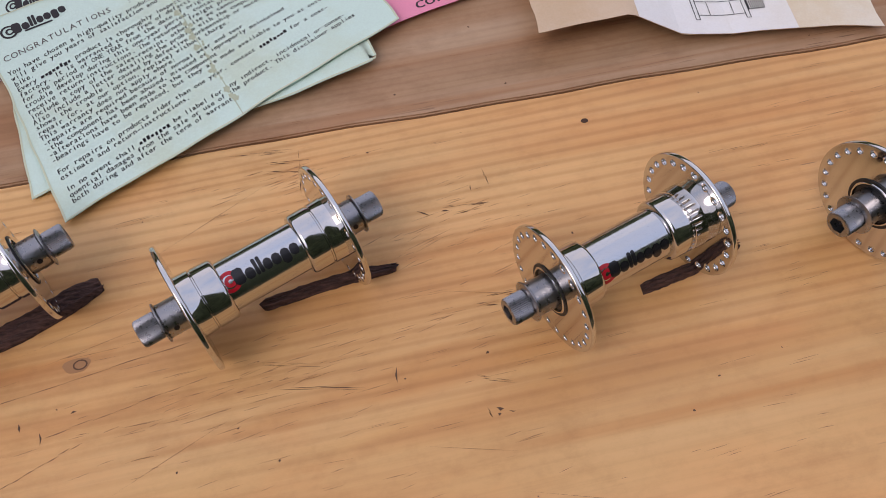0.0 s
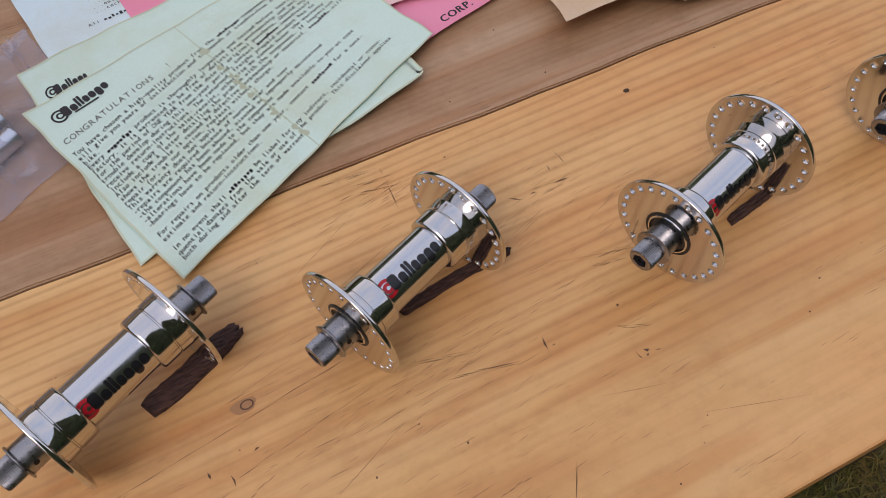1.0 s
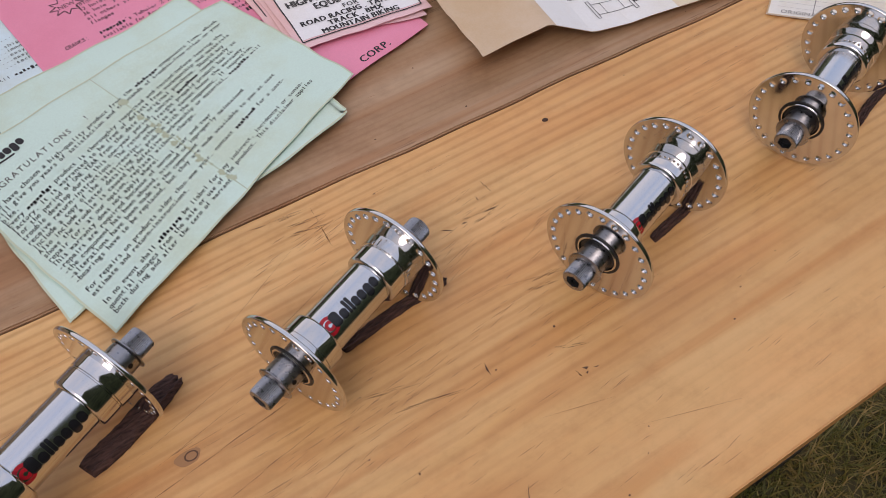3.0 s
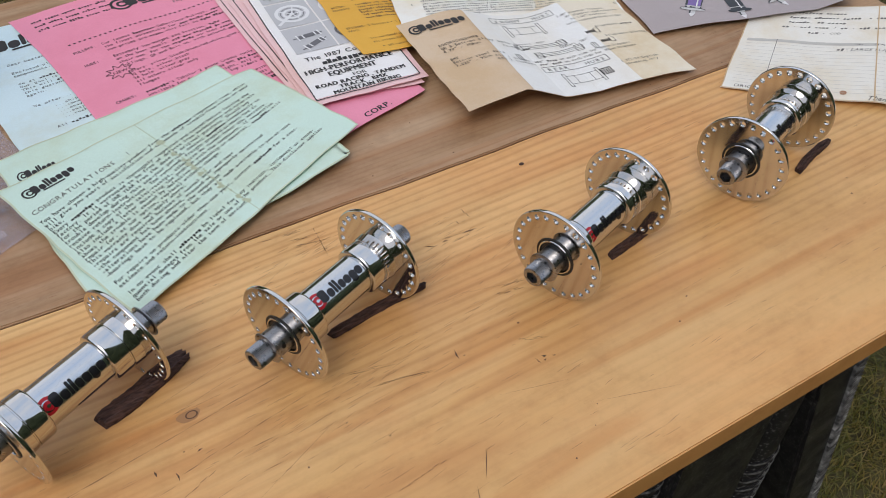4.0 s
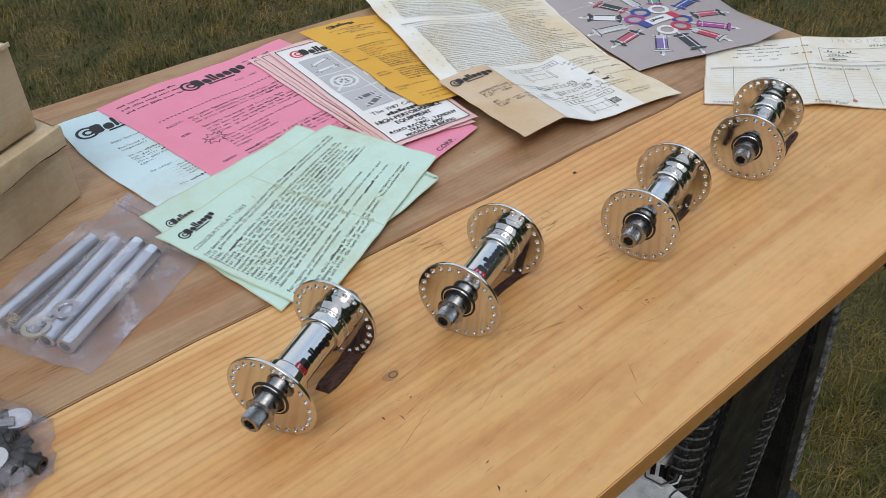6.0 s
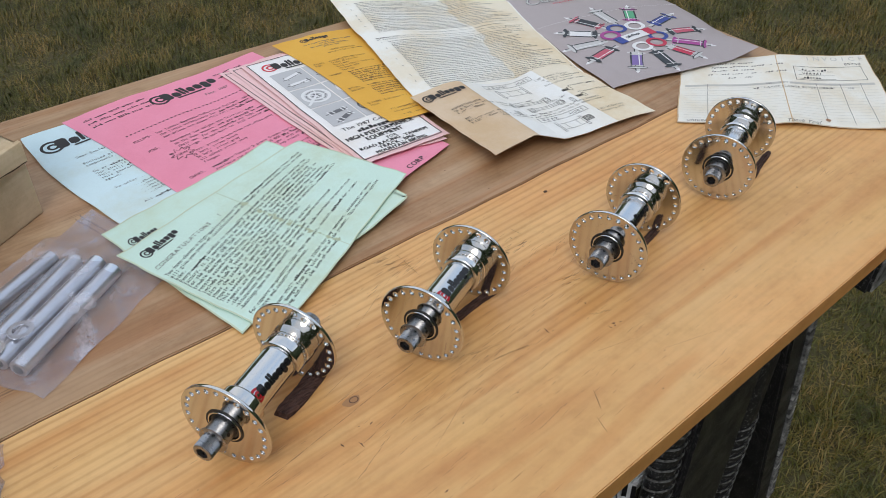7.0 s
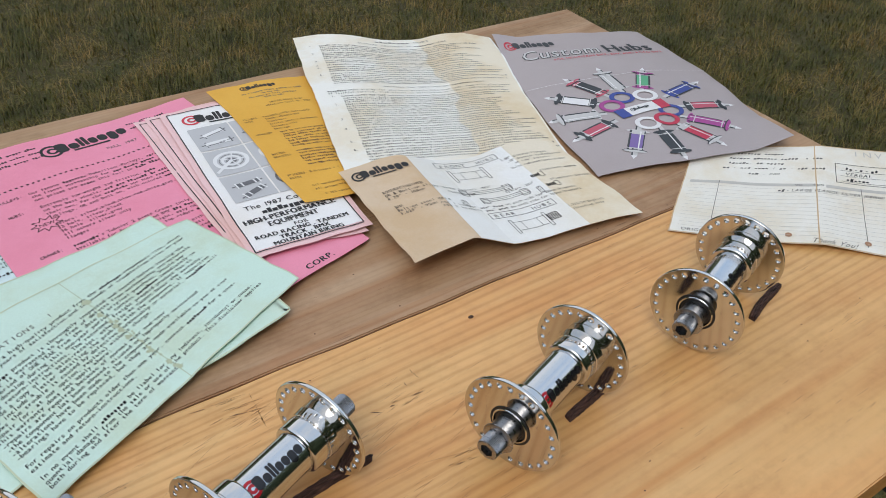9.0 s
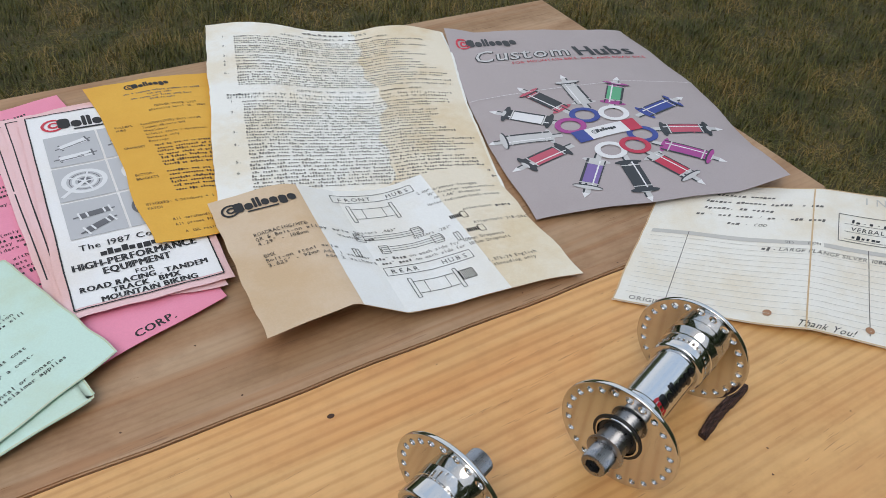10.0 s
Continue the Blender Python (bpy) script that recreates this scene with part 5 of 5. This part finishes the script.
# ---- cartons ----
def carton(corner, along, back, tall, label, flap):
    """A board box: corner is its near right bottom corner, along runs to the left end, back away from it."""
    c, e, f = Vector(corner), Vector((*along, 0)), Vector((*back, 0))
    top = thing("cardboard_box", label, "box", group="cardboard boxes")

    def slab(name, p, q, r, thick, material=CARD, lab=""):
        bm = bmesh.new()
        nrm = (q - p).cross(r - p).normalized() * thick
        v = [bm.verts.new(x) for x in (p, q, q + r - p, r, p + nrm, q + nrm, q + r - p + nrm, r + nrm)]
        for k in ((0, 1, 2, 3), (7, 6, 5, 4), (0, 4, 5, 1), (1, 5, 6, 2), (2, 6, 7, 3), (3, 7, 4, 0)):
            bm.faces.new([v[j] for j in k])
        bmesh.ops.recalc_face_normals(bm, faces=bm.faces)
        bmesh.ops.bevel(bm, geom=list(bm.edges), offset=0.0006, segments=1, affect="EDGES")
        return part(name, bm, material, top, lab)

    up = Vector((0, 0, tall))
    slab("front_panel", c, c + e, c + up, 0.002)
    slab("end_panel", c, c + up, c + f, 0.002)
    slab("back_panel", c + f, c + f + up, c + f + e, 0.002)
    slab("end_panel", c + e, c + e + f, c + e + up, 0.002)
    slab("bottom_panel", c, c + f, c + e, 0.002)
    slab("lid", c + up, c + up + e, c + up + f, 0.0022)
    lip = Vector((0, 0, 0.0025))
    slab("lid_flap", c + up + lip - f.normalized() * 0.0022, c + up + lip - f.normalized() * 0.0022 + e, c + up - Vector((0, 0, flap)) - f.normalized() * 0.0026, 0.0012)
    # thin dark strip painted in as the shade below the flap
    slab("flap_shade", c + up - Vector((0, 0, flap + 0.0012)) - f.normalized() * 0.0008, c + up - Vector((0, 0, flap + 0.0012)) - f.normalized() * 0.0008 + e, c + up - Vector((0, 0, flap)) - f.normalized() * 0.0008, 0.0010, GAP_SHADE)
    return top


ux = Vector((-0.885, -0.465))
vx = Vector((-0.30, 0.954))
lower = carton((-0.136, 0.228, TOP), ux * 0.30, vx * 0.13, 0.067, "worn tan cardboard box with a folded lid", 0.004)
carton((-0.1495, 0.2340, TOP + 0.0695), ux * 0.28, vx * 0.060, 0.071, "tan cardboard box stacked on another box", 0.0012)


def lid_gap_shade(parent):
    """An uneven dark strip for the shade under the lower box's lid, and the lid's bent front."""
    c, out = Vector((-0.136, 0.228, TOP + 0.067)), -Vector((*vx, 0))
    bm, bend = bmesh.new(), bmesh.new()
    strip, sheet_rows = [], []
    for k in range(61):
        t = 0.30 * k / 60
        dip = 0.0040 * noise.noise((t * 16, 0.3, 0.0)) + 0.0008 * noise.noise((t * 90, 1.3, 0.0))
        gap = 0.0009 + 0.0011 * max(0, noise.noise((t * 34, 5.0, 0.0)) + 0.3)
        p = c + Vector((*(ux * t), 0)) + out * 0.0034
        low = Vector((0, 0, -0.0150 + dip))
        strip.append([bm.verts.new(p + low), bm.verts.new(p + low - Vector((0, 0, gap)))])
        sheet_rows.append([bend.verts.new(p + out * o + Vector((0, 0, z))) for o, z in ((-0.0030, 0.0031), (0.0002, 0.0026), (0.0010, 0.0012), (0.0008, -0.0150 + dip))])
    for q, r in zip(strip, strip[1:]):
        bm.faces.new((q[0], q[1], r[1], r[0]))
    for q, r in zip(sheet_rows, sheet_rows[1:]):
        for j in range(3):
            bend.faces.new((q[j], q[j + 1], r[j + 1], r[j]))
    bmesh.ops.recalc_face_normals(bend, faces=bend.faces)
    part("lid_gap_shade", bm, GAP_SHADE, parent)
    part("lid_front", bend, CARD, parent)


lid_gap_shade(lower)


# ---- clear bags of parts ----
def tube(a, b, r, parent=None, bore=0.6):
    a, b = Vector(a), Vector(b)
    L = (b - a).length
    bm = lathe([(0, r * bore), (0, r * 0.9), (0.0006, r), (L - 0.0006, r), (L, r * 0.9), (L, r * bore)], 28, closed=True)
    d = (b - a).normalized()
    s = Vector((0, 0, 1)).cross(d).normalized()
    m = Matrix((d, s, d.cross(s))).transposed().to_4x4()
    bmesh.ops.transform(bm, matrix=Matrix.Translation(a) @ m, verts=bm.verts)
    return bm


def ring_at(x, y, z, r, hole, thick, tilt=0.0, name="washer", material=ZINC, label="bright zinc washer in a clear bag"):
    bm = lathe([(0, hole), (0, r), (thick, r), (thick, hole)], 40, closed=True)
    bmesh.ops.transform(bm, matrix=Matrix.Translation((x, y, z)) @ Matrix.Rotation(radians(tilt), 4, "Y") @ Matrix.Rotation(radians(-90), 4, "Y"), verts=bm.verts)
    return tagged(finish(bm, name, material), label, name, group="loose washers")


def bag(corners, bulge, label, seed, film=FILM):
    """A flat clear bag: a lower film on the planks and an upper film over what it holds."""
    tl, tr, br, bl = [Vector(c) for c in corners]
    top = thing("plastic_bag", label, "bag", group="clear bags")
    for name, sign in (("upper_film", 1), ("lower_film", 0)):
        bm = bmesh.new()
        n = 34
        vs = []
        for j in range(n + 1):
            for i in range(n + 1):
                u, v = i / n, j / n
                p = (tl * (1 - u) + tr * u) * (1 - v) + (bl * (1 - u) + br * u) * v
                p = p + Vector((noise.noise((u * 5, v * 5, seed)), noise.noise((u * 5, v * 5, seed + 7.0)))) * 0.0032
                z = 0.0006
                if sign:
                    edge = min(1.0, 14 * min(u, 1 - u, v, 1 - v))
                    crease = 0.0022 * noise.noise((u * 7 + seed, v * 4, 0.5)) + 0.0020 * noise.noise((u * 19, v * 15 + seed, 1.5))
                    z = 0.0009 + edge * max(0.0008, bulge(u, v) + crease)
                vs.append(bm.verts.new((p.x, p.y, TOP + z)))
        for j in range(n):
            for i in range(n):
                bm.faces.new((vs[j * (n + 1) + i], vs[(j + 1) * (n + 1) + i], vs[(j + 1) * (n + 1) + i + 1], vs[j * (n + 1) + i + 1]))
        part(name, bm, film, top)
    return top


tube_bag = bag(((-0.1035, 0.2060), (-0.080, 0.095), (-0.2120, 0.0265), (-0.2615, 0.1180)), lambda u, v: 0.0172 * min(1, max(0, (0.98 - u) * 9)) * min(1, max(0, (v - 0.19) * 7)), "clear plastic bag holding silver tubes", 2)
def zip_strip(parent, tl, tr, bl, br, v):
    """Two pressed ridges across the mouth of a bag."""
    for dv in (0.0, 0.03):
        a, b = [Vector(p) + (Vector(q) - Vector(p)) * (v + dv) for p, q in ((tl, bl), (tr, br))]
        bm = tube((a.x, a.y, TOP + 0.0034), (b.x, b.y, TOP + 0.0034), 0.0007, bore=0.2)
        part("zip_ridge", bm, MILKY, parent)


zip_strip(tube_bag, (-0.1035, 0.2060), (-0.080, 0.095), (-0.2615, 0.1180), (-0.2120, 0.0265), 0.08)
for a, b, r, name, label in (
    ((-0.2470, 0.1085), (-0.1540, 0.1560), 0.0060, "metal_tube", "dull silver metal tube in a clear bag"),
    ((-0.2360, 0.0955), (-0.1480, 0.1480), 0.0036, "metal_tube", "thin dark metal tube in a clear bag"),
    ((-0.2310, 0.0830), (-0.1420, 0.1405), 0.0060, "metal_tube", "satin alloy tube in a clear bag"),
    ((-0.2235, 0.0690), (-0.1300, 0.1265), 0.0066, "metal_tube", "thick satin alloy tube in a clear bag"),
    ((-0.2160, 0.0545), (-0.1255, 0.1105), 0.0066, "metal_tube", "thick satin alloy tube in a clear bag"),
):
    bm = tube((*a, TOP + 0.0012 + r), (*b, TOP + 0.0012 + r), r)
    tagged(finish(bm, name, STEEL if r < 0.0045 else ALLOY), label, "tube", group="tubes in the bag")
ring_at(-0.2245, 0.0760, TOP + 0.0150, 0.0098, 0.0066, 0.0012)
ring_at(-0.2025, 0.0805, TOP + 0.0156, 0.0088, 0.0052, 0.0010, material=ALLOY, label="grey alloy washer in a clear bag")
for k in range(3):
    ring_at(-0.235 + 0.0016 * k, 0.1005 + 0.0012 * k, TOP + 0.0105, 0.0042, 0.0028, 0.0006, 40, label="small brass washer in a clear bag", material=mat("brass", (0.60, 0.48, 0.24), 0.3, 1.0))

bag(((-0.276, 0.070), (-0.2435, 0.006), (-0.2590, -0.0345), (-0.3250, -0.0500)), lambda u, v: 0.019 * (math.sin(3.14 * u) * math.sin(3.14 * v)) ** 0.6 + 0.002, "clear plastic bag of small black parts", 9, MILKY)
rng = random.Random(4)
ring_at(-0.262, 0.010, TOP + 0.010, 0.0085, 0.0004, 0.002, 8, "metal_disc", ALLOY, "flat grey metal disc in a clear bag")
for k in range(64):
    x, y = -0.284 + rng.gauss(0, 0.012), -0.004 + rng.gauss(0, 0.018)
    x = min(max(x, -0.304 + 0.25 * max(0, y)), -0.268)
    y = min(max(y, -0.024), 0.030)
    t, r, ln = rng.uniform(0, 3.1), rng.uniform(0.0030, 0.0056), rng.uniform(0.008, 0.020)
    z, dx, dy = TOP + 0.0012 + r + 0.004 * rng.random(), math.cos(t) * ln / 2, math.sin(t) * ln / 2
    tagged(finish(tube((x - dx, y - dy, z), (x + dx, y + dy, z + rng.uniform(-0.001, 0.003)), r, bore=0.55), "rubber_sleeve", RUBBER if k % 9 else STEEL), "small black sleeve in a clear bag" if k % 9 else "small dark steel sleeve in a clear bag", "sleeve", group="parts in the bag")
ring_at(-0.2835, -0.0170, TOP + 0.0165, 0.0092, 0.0036, 0.0012, label="large zinc washer in a bag of black parts")


# ---- black plastic trestle under the planks ----
trestle = thing("trestle", "black ribbed plastic folding trestle with scuffed edges", "trestle")
bm = bmesh.new()
box(bm, 0.218, 0.372, -0.192, -0.165, 0.0, 0.70)
soften(bm, 0.006)
part("leg", bm, PLASTIC, trestle)
bm = bmesh.new()
box(bm, 0.236, 0.336, -0.202, -0.188, 0.01, 0.695)
soften(bm, 0.004)
part("front_panel", bm, PLASTIC, trestle)
bm = lathe([(0, 0.0034), (0, 0.0062), (0.002, 0.0066), (0.003, 0.006), (0.003, 0.0034)], 20, closed=True)
bmesh.ops.transform(bm, matrix=Matrix.Translation((0.262, -0.199, 0.402)) @ Matrix.Rotation(radians(-90), 4, "Z"), verts=bm.verts)
part("screw_boss", bm, SCUFF_GLINT, trestle)


def rib_meshes():
    """One half-round moulded rib, its scuffed rim also coloured paler as an edge highlight, shared by both columns."""
    bm = bmesh.new()
    rim = [(0.0200 * math.cos(a), -0.0145 * math.sin(a)) for a in [math.pi * (q - 1) / 12 for q in range(15)]]
    lo, hi = [bm.verts.new((p, q, -0.0011)) for p, q in rim], [bm.verts.new((p * 0.97, q * 0.97, 0.0011)) for p, q in rim]
    bm.faces.new(lo[::-1])
    bm.faces.new(hi)
    n = len(rim)
    for q in range(n):
        bm.faces.new((lo[q], lo[(q + 1) % n], hi[(q + 1) % n], hi[q])).material_index = 1 if q < n - 1 else 0
    bmesh.ops.recalc_face_normals(bm, faces=bm.faces)
    me = bpy.data.meshes.new("rib")
    bm.to_mesh(me)
    bm.free()
    return me


RIB = rib_meshes()
for x, tilt, count in ((0.210, 14, 36), (0.364, -14, 29)):
    bm = bmesh.new()
    bmesh.ops.create_cone(bm, cap_ends=True, segments=20, radius1=0.0125, radius2=0.0125, depth=0.69, matrix=Matrix.Translation((x, -0.190, 0.347)) @ Matrix.Diagonal((1.38, 0.96, 1, 1)))
    part("column", bm, PLASTIC, trestle)
    for k in range(count):
        o = placed("rib", RIB, [PLASTIC, SCUFF_GLINT], trestle)
        o.matrix_basis = Matrix.Translation((x, -0.190, 0.02 + 0.0152 * k)) @ Matrix.Rotation(radians(tilt), 4, "Y") @ Matrix.Rotation(radians(-12), 4, "X")
bm = bmesh.new()
slant = Matrix.Translation((0.480, -0.180, 0.345)) @ Matrix.Rotation(radians(-14.8), 4, "Y")
box(bm, -0.050, 0.022, -0.015, 0.025, -0.37, 0.365, slant)
soften(bm, 0.005)
part("leg", bm, PLASTIC, trestle)
for k in range(84):
    bm = bmesh.new()
    box(bm, 0.010, 0.0236, -0.0185, 0.012, -0.0012, 0.0012, slant @ Matrix.Translation((0, 0, -0.22 + 0.0066 * k)) @ Matrix.Rotation(radians(-30), 4, "Y"))
    part("rib", bm, SCUFF_GLINT, trestle)
bm = bmesh.new()
box(bm, -0.056, -0.048, -0.030, 0.020, -0.37, 0.365, slant)
soften(bm, 0.003)
part("flange", bm, PLASTIC, trestle)
bm = bmesh.new()
box(bm, 0.512, 0.606, -0.209, -0.150, 0.0, 0.055)
soften(bm, 0.006)
part("foot", bm, PLASTIC, trestle)
# black sheet added behind the dark gap between the legs
bm = bmesh.new()
box(bm, 0.30, 0.45, -0.145, -0.130, 0.02, 0.69, Matrix.Identity(4))
soften(bm, 0.004)
part("web", bm, PLASTIC, trestle)
bm = bmesh.new()
box(bm, 0.20, 0.47, -0.150, 0.33, 0.64, 0.6995)
soften(bm, 0.006)
part("cross_beam", bm, PLASTIC, trestle)
bm = bmesh.new()
box(bm, 0.372, 0.452, -0.2505, -0.15, 0.655, 0.6995)
soften(bm, 0.003)
part("beam_end", bm, PLASTIC, trestle)
bm = bmesh.new()
box(bm, 0.375, 0.449, -0.2520, -0.2500, 0.659, 0.692)
part("scuffed_face", bm, SCUFF_GLINT, trestle)

tray = thing("storage_tray", "dusty grey plastic tray hanging inside the trestle", "tray")
bm = bmesh.new()
box(bm, 0.0, 0.42, -0.162, 0.12, 0.455, 0.47)
soften(bm, 0.004)
part("tray_floor", bm, TRAY, tray)
bm = bmesh.new()
box(bm, 0.0, 0.42, 0.105, 0.12, 0.47, 0.53)
soften(bm, 0.004)
part("tray_wall", bm, TRAY, tray)


def cord(points, r, name, material, parent, bend="AUTO"):
    cu = bpy.data.curves.new(name, "CURVE")
    cu.dimensions, cu.bevel_depth, cu.bevel_resolution = "3D", r, 3
    sp = cu.splines.new("BEZIER")
    sp.bezier_points.add(len(points) - 1)
    for p, co in zip(sp.bezier_points, points):
        p.co, p.handle_left_type, p.handle_right_type = co, bend, bend
    tmp = new("tmp", cu)
    me = bpy.data.meshes.new_from_object(tmp.evaluated_get(bpy.context.evaluated_depsgraph_get()))
    bpy.data.objects.remove(tmp)
    me.materials.clear()
    return placed(name, me, material, parent)


bm = bmesh.new()
box(bm, 0.0, 0.184, -0.238, -0.1625, 0.452, 0.469)
box(bm, 0.1845, 0.24, -0.1760, -0.1625, 0.452, 0.469)
soften(bm, 0.004)
part("tray_lip", bm, TRAY, tray)
# dark colour for the shade that runs along the tray's moulded lines
LINE = mat("moulded_line_shadow", (0.07, 0.075, 0.08), 0.6)
for s in (1.0, 1.22):
    cord([(0.184 + s * (x - 0.184), -0.178 + s * (y + 0.178), 0.4705 + 0.0004) for x, y in ((0.185, -0.166), (0.178, -0.167), (0.169, -0.175), (0.173, -0.190), (0.186, -0.195), (0.196, -0.192), (0.206, -0.182))], 0.0009, "moulded_rim", LINE if s == 1.0 else TRAY, tray, "VECTOR")
cord([(0.150, -0.225, 0.4695), (0.165, -0.205, 0.4700), (0.184, -0.204, 0.4700), (0.198, -0.212, 0.4695)], 0.0009, "moulded_rim", LINE, tray)
cord([(0.205, -0.158, 0.4706), (0.150, -0.120, 0.4706), (0.10, -0.090, 0.4706)], 0.0008, "moulded_rim", LINE, tray)
bm = bmesh.new()
box(bm, -0.010, 0.010, -0.006, 0.006, 0.4695, 0.4722, Matrix.Translation((0.183, -0.178, 0)) @ Matrix.Rotation(radians(30), 4, "Z"))
soften(bm, 0.001)
frame_part = part("slot_frame", bm, TRAY, tray)
# two black blocks in place of the slots' shaded depth
for o in (-0.004, 0.004):
    bm = bmesh.new()
    box(bm, -0.0070, 0.0070, o - 0.0022, o + 0.0022, 0.4715, 0.4726, Matrix.Translation((0.183, -0.178, 0)) @ Matrix.Rotation(radians(30), 4, "Z"))
    part("slot", bm, RECESS_SHADE, frame_part)
bm = bmesh.new()
box(bm, -0.007, 0.007, -0.006, 0.006, 0.4695, 0.4730, Matrix.Translation((0.211, -0.186, 0)) @ Matrix.Rotation(radians(35), 4, "Z"))
soften(bm, 0.0012)
part("lug", bm, TRAY, tray)
